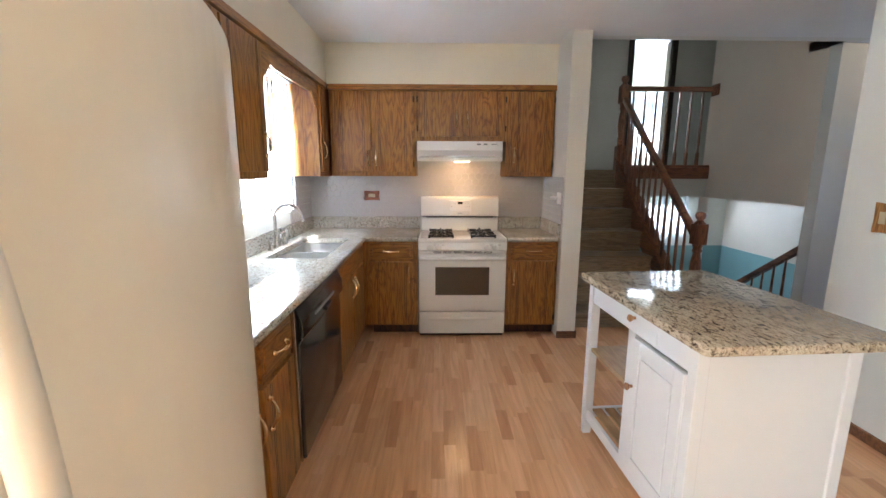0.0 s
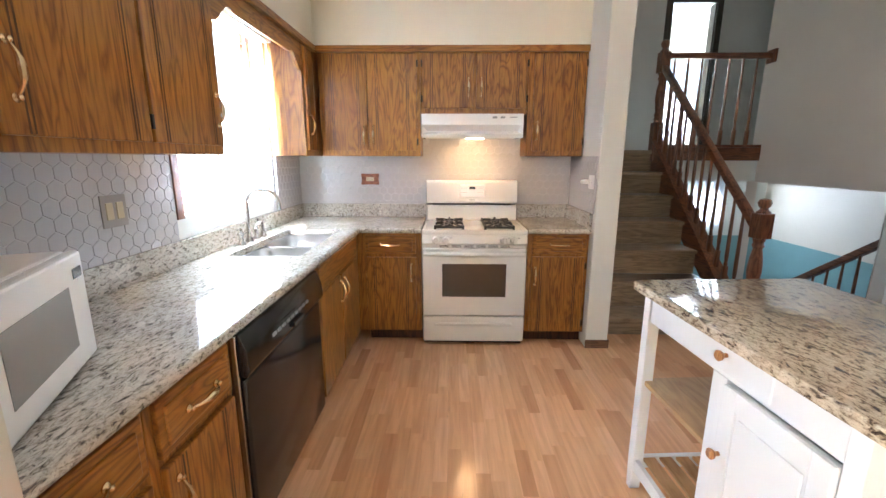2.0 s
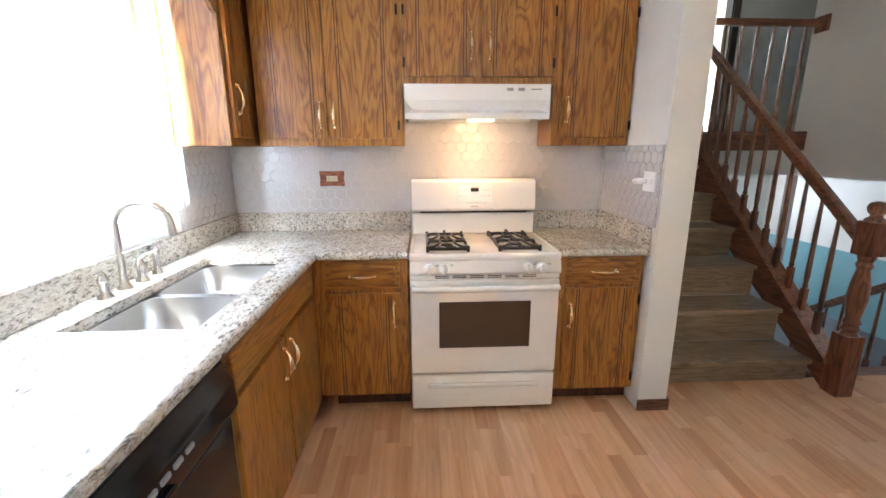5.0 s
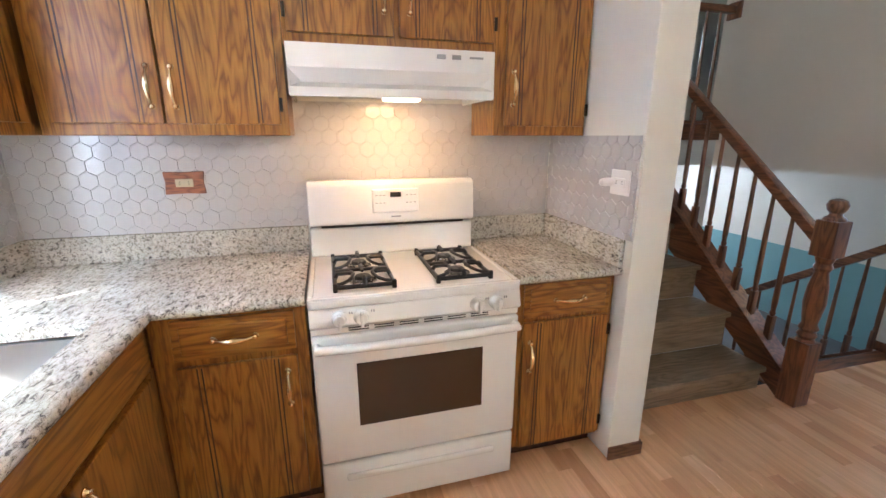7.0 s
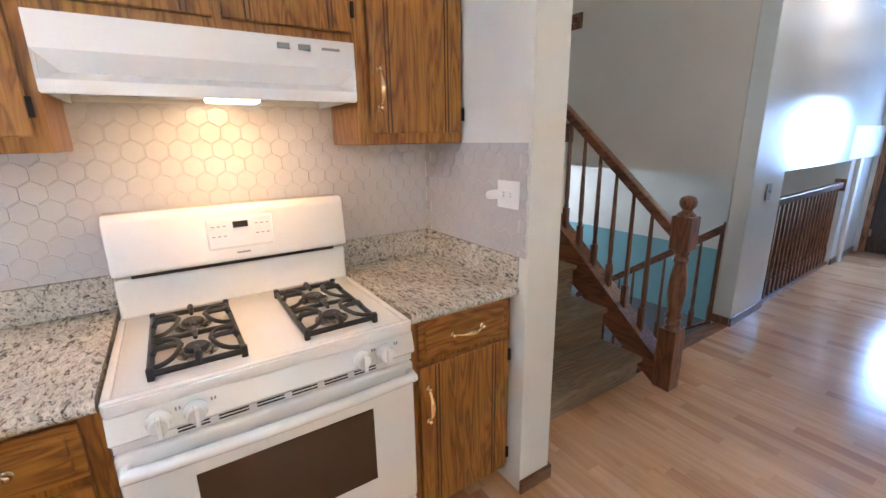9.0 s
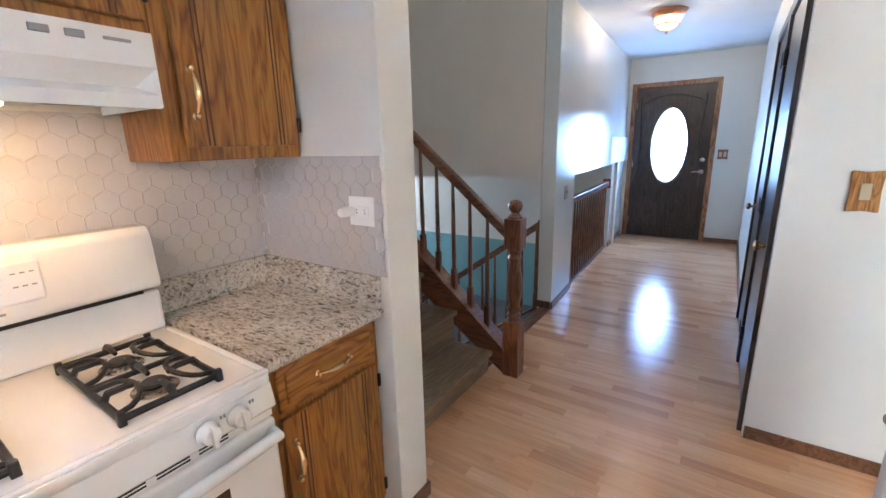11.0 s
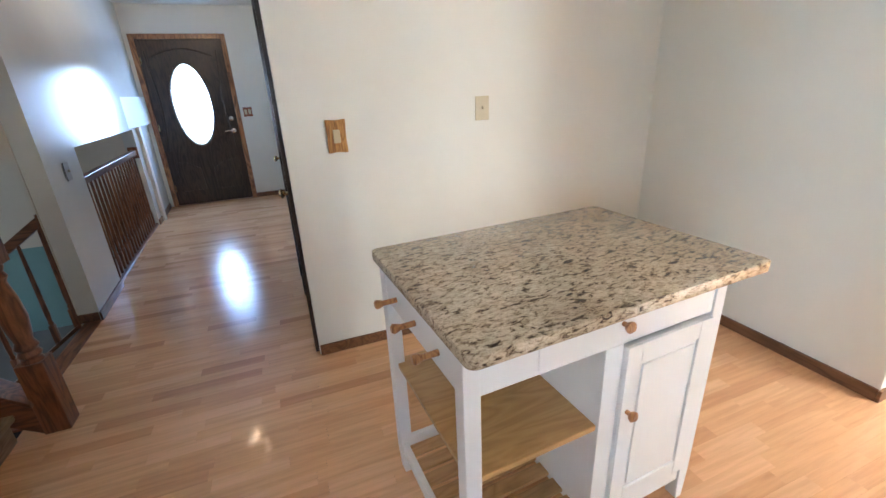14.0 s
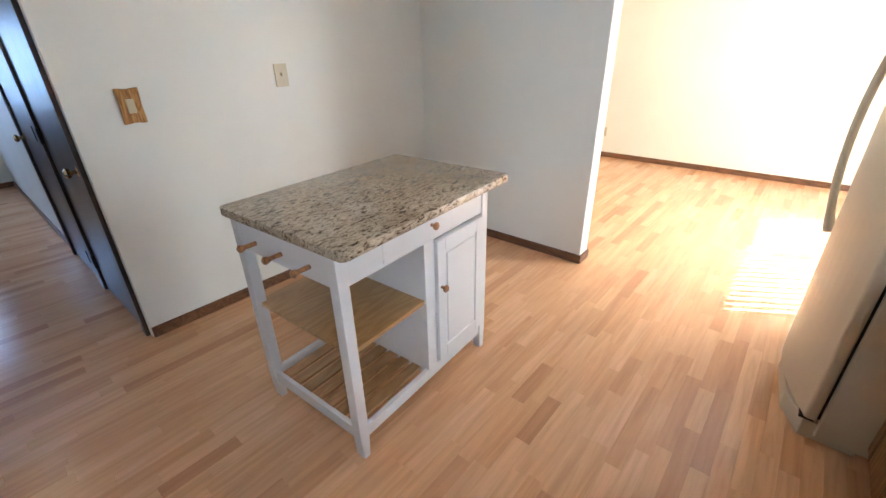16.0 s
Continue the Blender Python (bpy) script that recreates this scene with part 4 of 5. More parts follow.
def newel(name, x, y, z, h, label):
    n = thing(name, label, "newel post", (x, y, z))
    w = 0.052
    part("base_block", box(-w, -w, 0, w, w, h * 0.33, 0.004), STAIN["z"], n)
    part("turned_shaft", lathe([(0.044, h * 0.33), (0.036, h * 0.345), (0.046, h * 0.36), (0.036, h * 0.38), (0.046, h * 0.395), (0.034, h * 0.42), (0.040, h * 0.45), (0.050, h * 0.52), (0.044, h * 0.60), (0.030, h * 0.67), (0.042, h * 0.69), (0.034, h * 0.71), (0.042, h * 0.73), (0.040, h * 0.745)], 20), STAIN["z"], n, smooth=True)
    part("top_block", box(-w, -w, h * 0.74, w, w, h * 0.905, 0.006), STAIN["z"], n)
    part("ball_cap", lathe([(0.048, h * 0.905), (0.046, h * 0.915), (0.030, h * 0.925), (0.026, h * 0.935), (0.040, h * 0.95), (0.046, h * 0.972), (0.036, h * 0.992), (0.012, h)], 20), STAIN["z"], n, smooth=True)
    return n


newel("newel_post", 2.69, 4.02, 0.0, 1.14, "stout turned newel post at the foot of the stairs")
newel("newel_post", 2.675, 5.80, UP - 0.12, 1.27, "turned newel post at the top of the stairs")

def baluster(parent, x, y, z0, z1, mat=None):
    h = z1 - z0
    bm = box(-0.017, -0.017, 0, 0.017, 0.017, min(0.16, h * 0.2), 0.002)
    add(bm, lathe([(r, 0.16 * min(1, h / 0.8) + (h - 0.16 * min(1, h / 0.8)) * t) for r, t in ((0.012, 0), (0.017, 0.03), (0.012, 0.05), (0.016, 0.14), (0.014, 0.5), (0.010, 1.0))], 10))
    bm.transform(Matrix.Translation((x, y, z0)))
    return part("baluster", bm, mat or STAIN["z"], parent, smooth=True)


K = RISE / RUN
for i in range(13):
    y = 4.20 + 0.1255 * i
    zb = NOSE_Z + (y - NOSE_Y) * K
    baluster(rail, 2.672, y, zb + 0.11, zb + 0.85)
# balcony rail and fascia
balc = thing("balcony_railing", "dark wooden balcony railing above the lower stairs", "railing")
part("handrail", box(2.70, 5.84, 2.485, 3.86, 5.90, 2.545, 0.01), STAIN["x"], balc)
part("rosette", box(3.855, 5.80, 2.44, 3.878, 5.94, 2.58, 0.008), STAIN["z"], balc)
part("shoe", box(2.70, 5.81, 1.545, 3.86, 5.93, 1.575, 0.004), STAIN["x"], balc)
part("fascia", box(2.70, 5.828, 1.40, 3.876, 5.857, 1.545, 0.004), STAIN["x"], balc)
for i in range(7):
    baluster(balc, 2.83 + 0.148 * i, 5.87, 1.575, 2.49)
structure("landing", box(1.592, 5.80, 1.40, 2.70, 5.858, 1.509), STAIN["x"], "landing edge at the stair head", "landing")

# lower stairs
down = thing("staircase_down", "carpeted staircase leading to the lower level", "staircase")
for i in range(5):
    y, z = 4.30 + 0.27 * i, -0.2 * (i + 1)
    part("tread", box(2.70, y, LOW, 3.878, y + 0.27, z, 0.01), CARPET, down)
part("nosing", box(2.735, 4.19, -0.035, 3.878, 4.30, 0.001, 0.006), STAIN["x"], down, "dark stained floor nosing")
lrail = thing("lower_stair_railing", "dark wooden railing going down along the opening", "railing")
k2 = -0.72
pr = lambda up, dn: prism([(4.30, 0.82 + dn), (5.70, 0.82 + k2 * 1.40 + dn), (5.70, 0.82 + k2 * 1.40 + up), (4.30, 0.82 + up)], "x", 3.91, 3.97, 0.004)
part("handrail", pr(0.0, -0.07), STAIN["y"], lrail)
part("shoe_rail", prism([(4.325, -0.03), (5.70, -0.03 + k2 * 1.40), (5.70, 0.0 + k2 * 1.40), (4.325, 0.0)], "x", 3.91, 3.97, 0.002), STAIN["y"], lrail)
for i in range(10):
    y = 4.37 + 0.14 * i
    baluster(lrail, 3.94, y, 0.0 + k2 * (y - 4.30), 0.77 + k2 * (y - 4.30))
part("end_post", box(3.905, 4.327, -0.05, 3.975, 4.352, 0.80, 0.003), STAIN["z"], lrail)
# hall balustrade
hb = thing("hall_balustrade", "dark wooden balustrade in the low hall opening", "railing")
hy = lambda x: 4.195 + 0.05 * (x - 3.88) + 0.05
part("handrail", prism([(4.502, hy(4.5) - 0.03), (6.498, hy(6.5) - 0.03), (6.498, hy(6.5) + 0.03), (4.502, hy(4.5) + 0.03)], "z", 0.865, 0.925, 0.006), STAIN["x"], hb)
part("shoe", prism([(4.502, hy(4.5) - 0.035), (6.498, hy(6.5) - 0.035), (6.498, hy(6.5) + 0.035), (4.502, hy(4.5) + 0.035)], "z", 0.001, 0.03, 0.003), STAIN["x"], hb)
part("rosette", box(6.482, hy(6.5) - 0.05, 0.83, 6.499, hy(6.5) + 0.05, 0.96, 0.004), STAIN["z"], hb)
for i in range(18):
    x = 4.56 + 0.11 * i
    baluster(hb, x, hy(x), 0.03, 0.87)

# ---------------- front door ----------------
fd = thing("door_1", "dark brown front door with an oval frosted window", "front door")
fd["kind"] = "structure"
leaf = bmesh.new()
seg = 40
cy, cz, ry, rz_ = 3.78, 1.37, 0.235, 0.53
outer = [(3.265, 0.005), (4.262, 0.005), (4.262, 2.195), (3.265, 2.195)]


def on_edge(a):
    c, s = math.cos(a), math.sin(a)
    t = 9.0
    if c > 1e-6: t = min(t, (4.262 - cy) / c)
    if c < -1e-6: t = min(t, (3.265 - cy) / c)
    if s > 1e-6: t = min(t, (2.195 - cz) / s)
    if s < -1e-6: t = min(t, (0.005 - cz) / s)
    return (cy + c * t, cz + s * t)


angles = sorted([2 * math.pi * i / seg for i in range(seg)] + [math.atan2(z - cz, y - cy) % (2 * math.pi) for y, z in outer])
n = len(angles)
ring = lambda x, f: [leaf.verts.new((x, *f(a))) for a in angles]
oval = lambda a: (cy + ry * math.cos(a), cz + rz_ * math.sin(a))
fi, fo, bi, bo = ring(7.505, oval), ring(7.505, on_edge), ring(7.55, oval), ring(7.55, on_edge)
for i in range(n):
    j = (i + 1) % n
    leaf.faces.new((fi[i], fi[j], fo[j], fo[i]))
    leaf.faces.new((bi[j], bi[i], bo[i], bo[j]))
    leaf.faces.new((fi[j], fi[i], bi[i], bi[j]))
    leaf.faces.new((fo[i], fo[j], bo[j], bo[i]))
bmesh.ops.recalc_face_normals(leaf, faces=list(leaf.faces))
leaf_ob = part("leaf", leaf, BROWN, fd)
ringpts = [(7.503, cy + (ry + 0.012) * math.cos(2 * math.pi * i / 48), cz + (rz_ + 0.012) * math.sin(2 * math.pi * i / 48)) for i in range(49)]
part("oval_frame", tube(ringpts, 0.013, 8), BROWN, leaf_ob, smooth=True)
gl = part("oval_glass", prism([(cy + ry * 0.99 * math.cos(2 * math.pi * i / 48), cz + rz_ * 0.99 * math.sin(2 * math.pi * i / 48)) for i in range(48)], "x", 7.522, 7.53), FROST, leaf_ob, "frosted oval window")
gl.visible_shadow = False
for y0, y1 in ((3.37, 3.70), (3.86, 4.16)):
    pts = [(y0, 0.20), (y1, 0.20)] + ([(y1, 0.62), ((y0 + y1) / 2, 0.60), (y0, 0.50)] if y0 > 3.7 else [(y1, 0.50), ((y0 + y1) / 2, 0.60), (y0, 0.62)])
    part("lower_panel", prism(pts, "x", 7.496, 7.507, 0.005), BROWN, leaf_ob)
for s in (-1, 1):
    pts = [(7.503, cy + s * (0.40 + 0.02 * math.cos(a / 8 * math.pi * 2)), 0.78 + 0.16 * a) for a in range(9)]
    part("moulding", tube(pts, 0.010, 6), BROWN, leaf_ob, smooth=True)
arch = [(7.503, cy - 0.38 + 0.76 * i / 16, 1.98 + 0.10 * math.sin(math.pi * i / 16)) for i in range(17)]
part("moulding", tube(arch, 0.010, 6), BROWN, leaf_ob, smooth=True)
part("deadbolt", lathe([(0.03, 0), (0.03, 0.012), (0.018, 0.02)], 16, (7.505, 3.335, 1.17), "-x"), NICKEL, leaf_ob, smooth=True)
hd = part("handle_rose", lathe([(0.032, 0), (0.032, 0.01), (0.014, 0.016), (0.012, 0.04)], 16, (7.505, 3.335, 1.0), "-x"), NICKEL, leaf_ob, smooth=True)
part("lever", tube([(7.462, 3.335, 1.0), (7.46, 3.40, 1.005), (7.462, 3.45, 0.998)], 0.009, 8), NICKEL, hd, smooth=True)
part("casing", box(7.464, 3.20, 0, 7.482, 3.262, 2.26, 0.004), TRIM_OAK, fd, "oak door casing")
part("casing", box(7.464, 4.262, 0, 7.482, 4.325, 2.26, 0.004), TRIM_OAK, fd, "oak door casing")
part("casing", box(7.464, 3.262, 2.198, 7.482, 4.262, 2.26, 0.004), TRIM_OAK, fd, "oak door casing")
part("jamb", box(7.506, 3.236, 2.197, 7.60, 4.284, 2.224), BROWN, fd)
part("jamb", box(7.506, 3.236, 0.007, 7.60, 3.2645, 2.197), BROWN, fd)
part("jamb", box(7.506, 4.2625, 0.007, 7.60, 4.284, 2.197), BROWN, fd)
part("threshold", box(7.46, 3.24, 0.0, 7.60, 4.28, 0.006), TRIM_OAK, fd)
for z in (0.25, 1.1, 1.95):
    part("hinge", box(7.498, 4.245, z - 0.045, 7.507, 4.265, z + 0.045, 0.002), BRASS, fd)


# closet doors in the hall
def closet(name, x0, x1, knob_x, hinge_x):
    d = thing(name, "dark brown closet door with a brass knob", "door")
    d["kind"] = "structure"
    leaf_ = part("leaf", box(x0 + 0.004, 2.745, 0.008, x1 - 0.004, 2.790, 2.112, 0.003), BROWN, d)
    part("casing", box(x0 - 0.06, 2.779, 0, x0, 2.806, 2.18, 0.003), BROWN, d)
    part("casing", box(x1, 2.779, 0, x1 + 0.06, 2.806, 2.18, 0.003), BROWN, d)
    part("casing", box(x0, 2.779, 2.118, x1, 2.806, 2.18, 0.003), BROWN, d)
    part("knob", lathe([(0.028, 0), (0.028, 0.006), (0.010, 0.012), (0.010, 0.03), (0.024, 0.04), (0.027, 0.052), (0.015, 0.062)], 16, (knob_x, 2.790, 0.95), "y"), BRASS, leaf_, "round brass knob", True)
    for z in (0.22, 1.05, 1.9):
        part("hinge", box(hinge_x - 0.012, 2.790, z - 0.045, hinge_x + 0.012, 2.811, z + 0.045, 0.003), HINGE, leaf_, "dark hinge")


closet("door_2", 2.84, 3.60, 2.91, 3.595)
closet("door_3", 3.72, 4.46, 4.39, 3.725)
structure("closet_back", box(2.86, 2.50, 0, 4.6, 2.52, CH), WALL, "closet back wall", "wall")

# hall ceiling lamp
hl = thing("ceiling_lamp", "copper flush ceiling lamp with faceted crystal glass", "ceiling lamp", (5.07, 3.62, CH))
part("canopy", lathe([(0.16, 0.0), (0.16, -0.012), (0.13, -0.03), (0.125, -0.05), (0.132, -0.055)][::-1], 12), COPPER, hl)
hall_bowl = part("glass_bowl", lathe([(0.010, -0.165), (0.055, -0.15), (0.098, -0.115), (0.112, -0.056)], 8), LIT_HALL, hl, "lit faceted glass bowl")
hall_bowl.visible_shadow = False
for i in range(8):
    a = 2 * math.pi * i / 8
    part("rib", tube([(0.116 * math.cos(a), 0.116 * math.sin(a), -0.054), (0.100 * math.cos(a), 0.100 * math.sin(a), -0.117), (0.057 * math.cos(a), 0.057 * math.sin(a), -0.152), (0.01 * math.cos(a), 0.01 * math.sin(a), -0.168)], 0.004, 6), COPPER, hl)
part("finial", lathe([(0.004, -0.195), (0.013, -0.182), (0.008, -0.170), (0.014, -0.164)], 12), COPPER, hl, smooth=True)
part("mid_band", lathe([(0.102, -0.120), (0.106, -0.116), (0.104, -0.111)], 8), COPPER, hl)

# ---------------- windows ----------------
def window(name, label, axis, face, back, a0, a1, z0, z1, mat, cross=True):
    w = thing(name, label, "window")
    w["kind"] = "structure"

    def bar(u0, u1, q0, q1, nm="frame"):
        part(nm, box(face, u0, q0, back, u1, q1, 0.003) if axis == "y" else box(u0, face, q0, u1, back, q1, 0.003), mat, w)
    bar(a0, a0 + 0.05, z0, z1)
    bar(a1 - 0.05, a1, z0, z1)
    bar(a0 + 0.05, a1 - 0.05, z0, z0 + 0.05)
    bar(a0 + 0.05, a1 - 0.05, z1 - 0.05, z1)
    if cross:
        m = (a0 + a1) / 2
        bar(m - 0.02, m + 0.02, z0 + 0.05, z1 - 0.05, "mullion")
    mid_ = (face + back) / 2
    g = box(mid_ - 0.003, a0 + 0.05, z0 + 0.05, mid_ + 0.003, a1 - 0.05, z1 - 0.05) if axis == "y" else box(a0 + 0.05, mid_ - 0.003, z0 + 0.05, a1 - 0.05, mid_ + 0.003, z1 - 0.05)
    p = part("pane", g, PANE, w)
    p.visible_shadow = False
    return w


def blinds(name, label, axis, plane, a0, a1, z0, z1, tilt, step=0.078):
    b = thing(name, label, "vertical blind")
    hr = box(plane - 0.025, a0 - 0.02, z1, plane + 0.025, a1 + 0.02, z1 + 0.05, 0.006) if axis == "y" else box(a0 - 0.02, plane - 0.025, z1, a1 + 0.02, plane + 0.025, z1 + 0.05, 0.006)
    part("head_rail", hr, WHITE_PLASTIC, b)
    rngb = random.Random(3)
    k = int((a1 - a0) / step)
    for i in range(k + 1):
        u = a0 + (a1 - a0) * i / k
        bm = bmesh.new()
        w = 0.089
        cols = []
        for q in range(5):
            s = -0.5 + q / 4
            cols.append((s * w, 0.006 * (1 - 4 * s * s)))
        top_, bot = z1, z0 + rngb.uniform(-0.004, 0.004)
        ang = radians((90 if axis == "y" else 0) + tilt + rngb.uniform(-4, 4))
        vs = []
        for z in (bot, top_):
            for th in (0, 0.0015):
                vs.append([bm.verts.new((x * math.cos(ang) - (y + th) * math.sin(ang), x * math.sin(ang) + (y + th) * math.cos(ang), z)) for x, y in cols])
        b0, b1, t0, t1 = vs
        for q in range(4):
            bm.faces.new((b0[q], b0[q + 1], t0[q + 1], t0[q]))
            bm.faces.new((b1[q + 1], b1[q], t1[q], t1[q + 1]))
        bm.transform(Matrix.Translation((plane, u, 0) if axis == "y" else (u, plane, 0)))
        part("vane", bm, BLIND, b, smooth=True)
    return b


window("window_1", "kitchen window with a dark wooden frame", "y", -1.06, -1.0, 2.93, 3.99, 1.14, 2.22, TRIM_OAK)
part("side_casing", box(-0.938, 2.875, 1.13, -0.922, 2.93, 2.2, 0.003), STAIN["z"], bpy.data.objects["window_1"])
part("sill", box(-1.0, 2.93, 1.135, -0.93, 3.99, 1.142), WHITE, bpy.data.objects["window_1"])
blinds("vertical_blind", "white vertical blind half open in the kitchen window", "y", -0.875, 2.99, 3.96, 1.165, 2.19, 24)
window("window_2", "patio door behind a vertical blind", "y", -1.06, -1.0, -2.3, -0.3, 0.02, 2.08, WHITE)
blinds("vertical_blind", "white vertical blind half open at the patio door", "y", -0.885, -2.28, -0.32, 0.03, 2.08, -34)
window("window_3", "bedroom window with a vertical blind", "x", 10.42, 10.48, 4.1, 5.7, 1.85, 3.35, WHITE)
blinds("vertical_blind", "white vertical blind in the bedroom window", "x", 10.33, 4.12, 5.68, 1.80, 3.35, 20)
window("window_4", "lower room window with a vertical blind", "x", 9.52, 9.58, 4.75, 5.8, 0.15, 1.0, WHITE)
blinds("vertical_blind", "white vertical blind in the lower window", "x", 9.43, 4.77, 5.78, 0.10, 1.02, 20)
# upstairs doorway casing
dwy = thing("door_4", "dark brown casing round the upstairs bedroom doorway", "doorway")
dwy["kind"] = "structure"
part("casing", box(3.33, 7.283, UP, 3.41, 7.30, 3.57, 0.003), BROWN, dwy)
part("casing", box(4.02, 7.283, UP, 4.10, 7.30, 3.57, 0.003), BROWN, dwy)
part("casing", box(3.41, 7.283, 3.50, 4.02, 7.30, 3.57, 0.003), BROWN, dwy)
part("jamb", box(3.41, 7.30, UP, 3.43, 7.42, 3.50), BROWN, dwy)
part("jamb", box(4.0, 7.30, UP, 4.02, 7.42, 3.50), BROWN, dwy)


# ---------------- plates on the walls ----------------
def plate(name, label, face, at, w, h, mat, shape="plain", inner="switch", inner_mat=None):
    """A wall plate with its switch or sockets. face: '-x', 'x' or '-y', the way that it looks."""
    p = thing(name, label, name.split("_")[-1], at, rz={"-y": 0, "x": 90, "-x": -90}[face])
    if shape == "wavy":
        pts = []
        for i in range(48):
            a = 2 * math.pi * i / 48
            c, s = math.cos(a), math.sin(a)
            q = 1 / max(abs(c), abs(s))
            edge = 1 - 0.055 * math.cos(2 * a) ** 2 * (1 if abs(abs(c) - abs(s)) > 0.2 else 0)
            pts.append((c * q * w / 2 * edge, s * q * h / 2 * edge))
        bm = prism(pts, "y", -0.011, 0, 0.002)
    else:
        bm = box(-w / 2, -0.006, -h / 2, w / 2, 0, h / 2, 0.002)
    part("plate", bm, mat, p)
    im = inner_mat or IVORY
    d = -0.0115 if shape == "wavy" else -0.0065
    if inner == "switch":
        part("rocker", box(-0.017, d - 0.004, -0.033, 0.017, d + 0.003, 0.033, 0.002), im, p)
    elif inner == "toggle":
        part("toggle", box(-0.005, d - 0.014, -0.004, 0.005, d + 0.003, 0.012, 0.002), im, p)
    elif inner == "double":
        for s in (-0.026, 0.026):
            part("rocker", box(s - 0.017, d - 0.003, -0.033, s + 0.017, d + 0.003, 0.033, 0.002), im, p)
    else:
        long_x = w > h
        body = part("socket_face", box(-0.034 if long_x else -0.017, d - 0.003, -0.017 if long_x else -0.034, 0.034 if long_x else 0.017, d + 0.003, 0.017 if long_x else 0.034, 0.002), im, p)
        for s in (-0.018, 0.018):
            for t in (-0.005, 0.005):
                cx, cz_ = (s, t) if long_x else (t, s)
                part("slot", box(cx - 0.0025, d - 0.0035, cz_ - 0.0015, cx + 0.0025, d - 0.002, cz_ + 0.0015), DARK, body)
    return p


TW = 0.012  # tile thickness in front of the walls
plate("wall_outlet", "ivory outlet in a wavy cherry wood plate", "-y", (-0.317, 4.61 - TW, 1.243), 0.155, 0.095, PLATE_RED, "wavy", "outlet")
plate("wall_outlet", "white outlet plate on the tiled pillar wall", "-x", (1.425 - TW, 4.01, 1.255), 0.115, 0.10, WHITE_PLASTIC, "plain", "outlet", WHITE_PLASTIC)
plug = thing("plug", "white plug-in device in the pillar outlet", "plug", (1.40, 4.05, 1.255))
part("body", lathe([(0.016, 0), (0.018, 0.03), (0.014, 0.055), (0.006, 0.062)], 14, (0.004, 0, 0), "-x"), WHITE_PLASTIC, plug, smooth=True)
plate("wall_switch", "pewter double switch plate on the hex tiles", "x", (-0.94 + TW, 2.499, 1.222), 0.125, 0.125, PEWTER, "plain", "double", IVORY)
plate("wall_switch", "ivory rocker in a wavy honey oak plate", "-x", (2.74, 2.527, 1.245), 0.10, 0.165, PLATE_OAK, "wavy", "switch")
plate("wall_plate", "ivory toggle plate on the kitchen wall", "-x", (2.74, 1.70, 1.334), 0.085, 0.13, IVORY, "plain", "toggle")
plate("wall_switch", "grey switch plate on the hall wall end", "-y", (4.20, 4.207, 1.02), 0.08, 0.125, PEWTER, "plain", "toggle")
plate("wall_switch", "cherry wood switch plate beside the front door", "-x", (7.48, 3.10, 1.245), 0.12, 0.13, PLATE_RED, "wavy", "double")
plate("wall_outlet", "ivory outlet low on the dining room wall", "-y", (2.36, -2.826, 0.34), 0.08, 0.12, IVORY, "plain", "outlet").rotation_euler = (0, 0, math.pi)


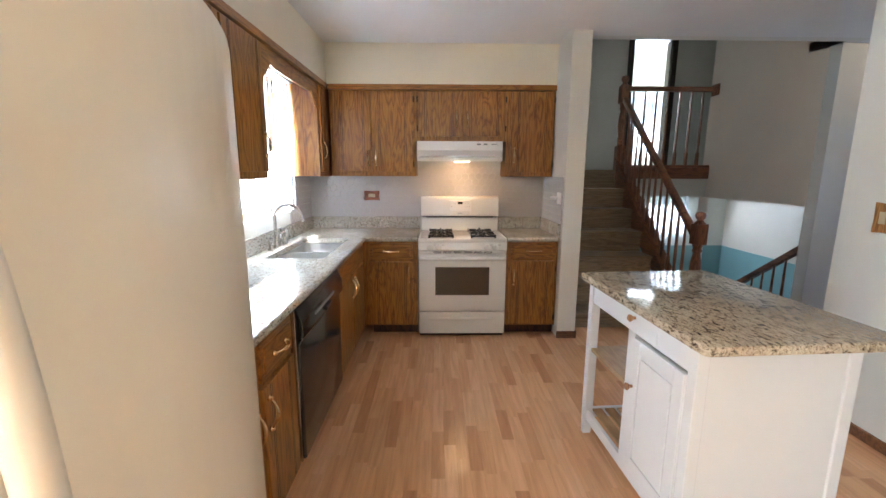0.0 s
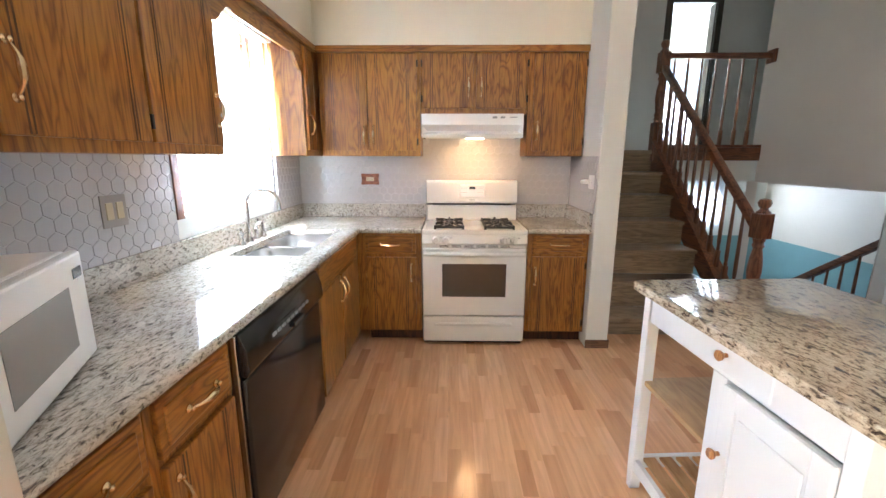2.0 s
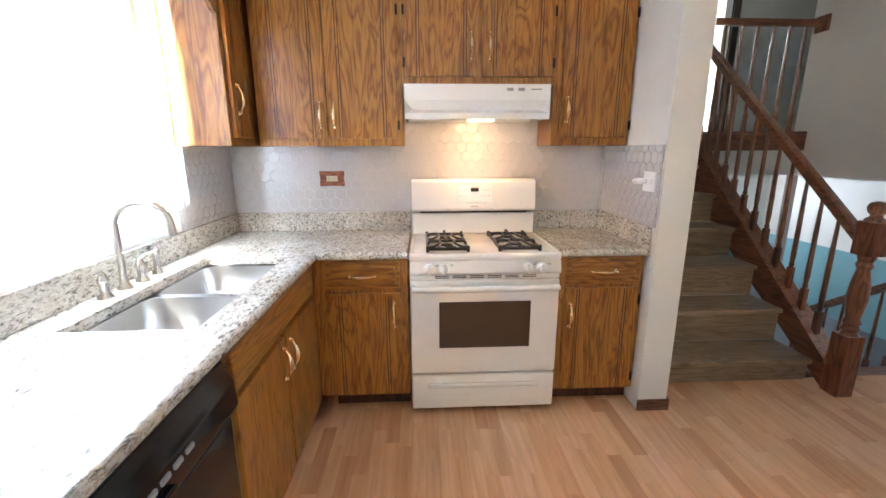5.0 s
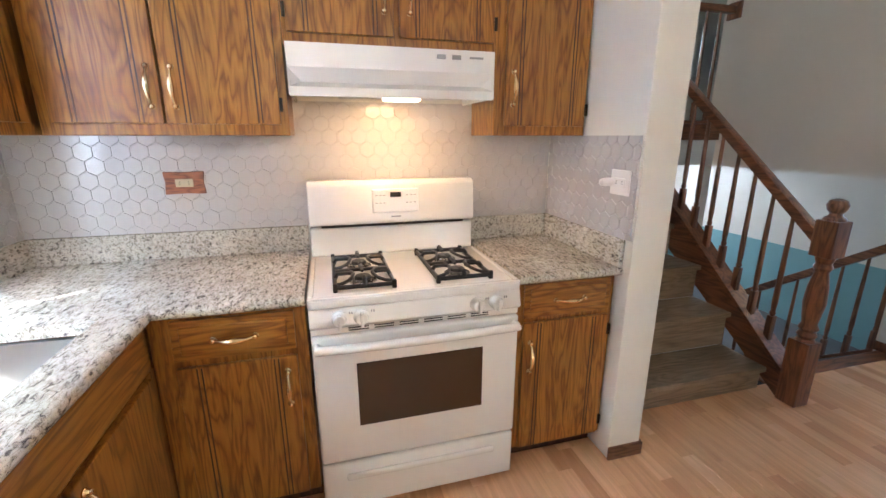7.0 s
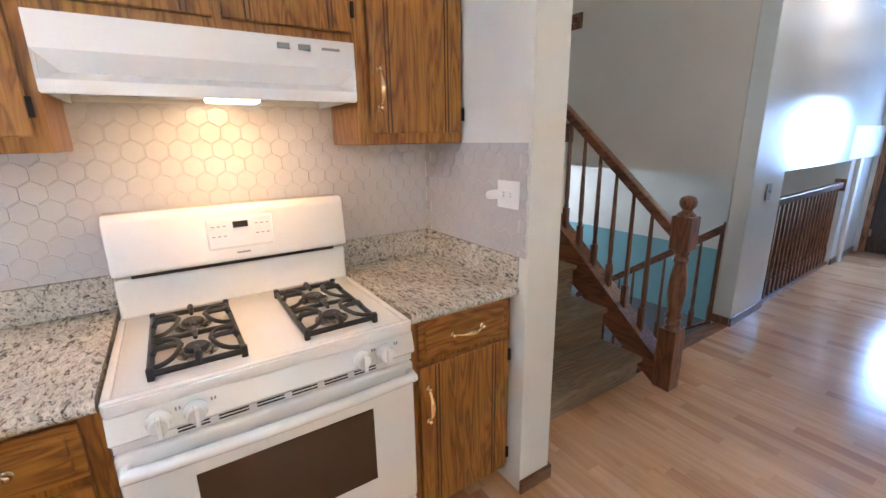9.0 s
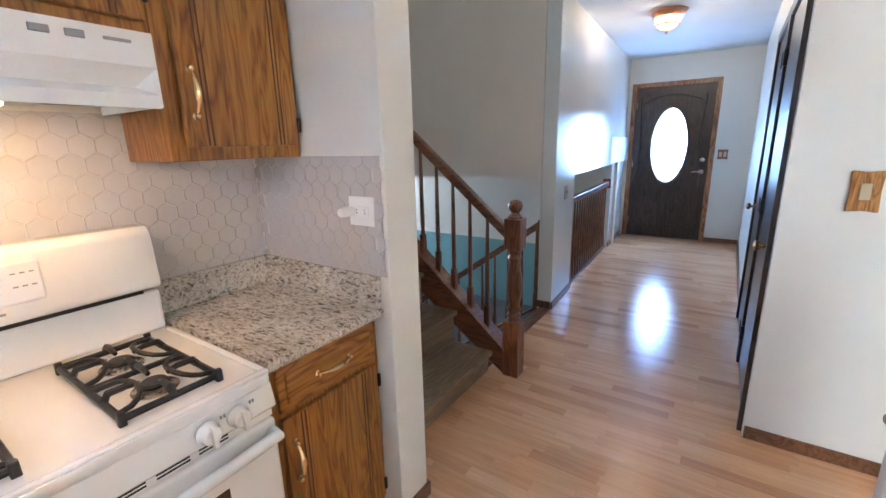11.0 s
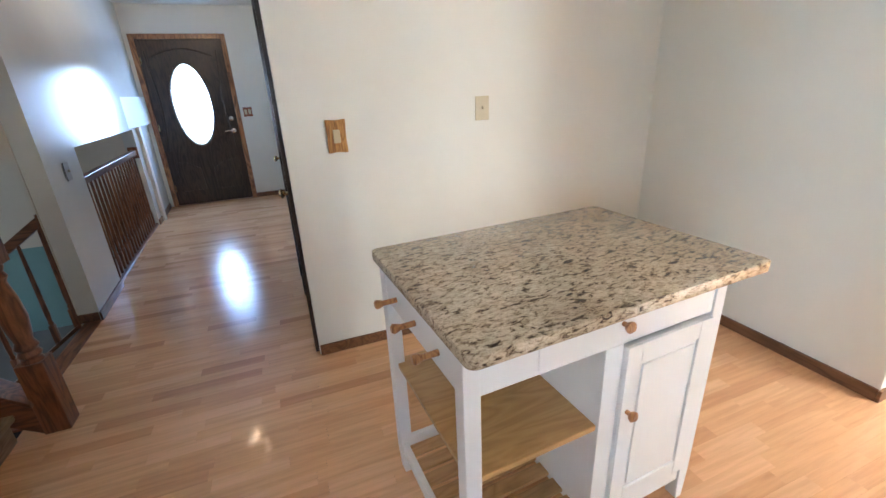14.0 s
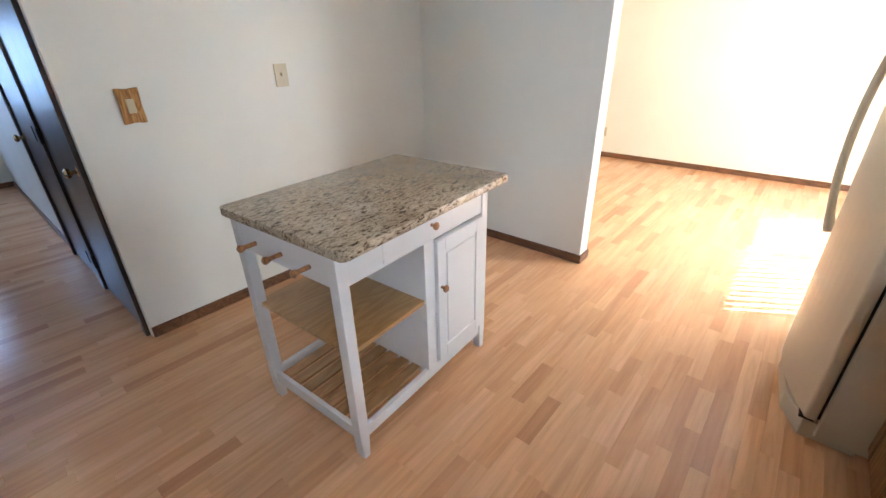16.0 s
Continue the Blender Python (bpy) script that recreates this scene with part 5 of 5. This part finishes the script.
# ---------------- hexagonal tiles ----------------
def hex_field(name, label, wall, u0, u1, z0, z1, hole=None, stuff=False):
    """Hexagon tiles on a backing of grout; each tile is a piece. wall 'n' faces south, 'w' faces east, 'p' faces west."""
    back = {"n": lambda: box(u0, 4.6025, z0, u1, 4.6098, z1), "w": lambda: box(-0.9398, u0, z0, -0.9325, u1, z1), "p": lambda: box(1.4175, u0, z0, 1.4248, u1, z1)}[wall]()
    field = tagged(part(name, back, GROUT), label, "tiles", kind="structure")
    R = 0.0365
    w = math.sqrt(3) * R
    pitch, rise = w + 0.003, 1.5 * R + 0.0027
    shared = {}
    j = 0
    joined = bmesh.new()
    z = z0
    count = 0
    while z - R < z1:
        u = u0 + (pitch / 2 if j % 2 else 0)
        while u - w / 2 < u1:
            pts = [(u + R * math.sin(math.pi / 3 * k), z + R * math.cos(math.pi / 3 * k)) for k in range(6)]
            clip = []
            for a, b in pts:
                clip.append((min(max(a, u0), u1), min(max(b, z0), z1)))
            area = abs(sum(clip[k][0] * clip[(k + 1) % 6][1] - clip[(k + 1) % 6][0] * clip[k][1] for k in range(6))) / 2
            skip = hole and hole[0] < u < hole[1] and hole[2] < z < hole[3]
            if area > 2e-4 and not skip:
                cu, cz2 = sum(a for a, b in clip) / 6, sum(b for a, b in clip) / 6
                key = tuple((round(a - cu, 4), round(b - cz2, 4)) for a, b in clip)
                if key not in shared:
                    bm = bmesh.new()
                    lo = [bm.verts.new((a, 0.0, b)) for a, b in key]
                    hi = [bm.verts.new((a * 0.97, -0.003, b * 0.97)) for a, b in key]
                    bm.faces.new(hi)
                    for k in range(6):
                        bm.faces.new((lo[k], lo[(k + 1) % 6], hi[(k + 1) % 6], hi[k]))
                    bmesh.ops.remove_doubles(bm, verts=list(bm.verts), dist=1e-4)
                    me = bpy.data.meshes.new("tile")
                    bm.to_mesh(me)
                    bm.free()
                    me.materials.append(TILE_O)
                    shared[key] = me
                m = {"n": lambda: pose(cu, 4.6025, cz2), "w": lambda: pose(-0.9325, cu, cz2, 0, 0, 90), "p": lambda: pose(1.4175, cu, cz2, 0, 0, -90)}[wall]()
                if count < 300:
                    ob = new("tile", shared[key])
                    ob.parent = field
                    ob.matrix_world = m
                else:
                    t = bmesh.new()
                    t.from_mesh(shared[key])
                    t.transform(m)
                    add(joined, t)
                count += 1
            u += pitch
        z += rise
        j += 1
    if count > 300:
        tagged(part("tiles", joined, TILE_O, field), kind="stuff")
    else:
        joined.free()


hex_field("backsplash_tiles", "grey-white hexagon tiles behind the worktop", "n", -0.93, 1.41, 1.03, 1.585)
hex_field("backsplash_tiles", "grey-white hexagon tiles beside the window", "w", 1.32, 2.875, 1.03, 1.438)
hex_field("backsplash_tiles", "grey-white hexagon tiles in the window corner", "w", 3.99, 4.60, 1.03, 1.438)
hex_field("backsplash_tiles", "grey-white hexagon tiles on the pillar wall", "p", 3.93, 4.60, 1.03, 1.438)


# ---------------- floor strips ----------------
structure("floor_base", add(add(box(-1.08, -2.97, -0.06, 7.62, 4.12, -0.008), box(-1.08, 4.12, -0.06, 1.59, 4.75, -0.008)), box(1.59, 4.12, -0.06, 3.88, 4.235, -0.0085)), DARK, "subfloor under the wood strips", "floor")
floor = thing("floor", "glossy reddish-beige wooden strip floor", "floor")
floor["kind"] = "structure"
rng = random.Random(5)
WID = 0.066
strips = []
for i in range(int(8.5 / WID)):
    x = -0.94 + i * WID
    yy = -2.83 - rng.random() * 0.45
    end = 4.61 if x < 1.55 else 4.19 if x < 2.72 else 4.225 if x < 3.86 else 4.195 + 0.05 * (x - 3.88) + 0.11
    while yy < end:
        ln = rng.uniform(0.28, 0.55)
        a, b = max(yy, -2.83), min(yy + ln, end)
        inside = not (x > 2.86 and 0.43 < (a + b) / 2 < 2.55) and not (x > 4.3 and a < 0.4)
        hidden = x < -0.45 and (a + b) / 2 > 1.35
        if b - a > 0.02 and inside and not hidden:
            strips.append((x, a, b))
        yy += ln
near = [s for s in strips if -0.45 < s[0] < 2.7 and 1.7 < (s[1] + s[2]) / 2 < 3.98][:300]
chosen = set(near)
for x, a, b in near:
    part("strip", box(x + 0.00015, a + 0.00015, -0.008, x + WID - 0.00015, b - 0.00015, 0.0), PLANK_O, floor)
rest = bmesh.new()
for x, a, b in strips:
    if (x, a, b) not in chosen:
        q = [(x + 0.00015, a + 0.00015), (x + WID - 0.00015, a + 0.00015), (x + WID - 0.00015, b - 0.00015), (x + 0.00015, b - 0.00015)]
        lo = [rest.verts.new((*p, -0.008)) for p in q]
        hi = [rest.verts.new((*p, 0.0)) for p in q]
        rest.faces.new(hi)
        for k in range(4):
            rest.faces.new((lo[k], lo[(k + 1) % 4], hi[(k + 1) % 4], hi[k]))
tagged(part("strips", rest, PLANK_I, floor), kind="stuff")
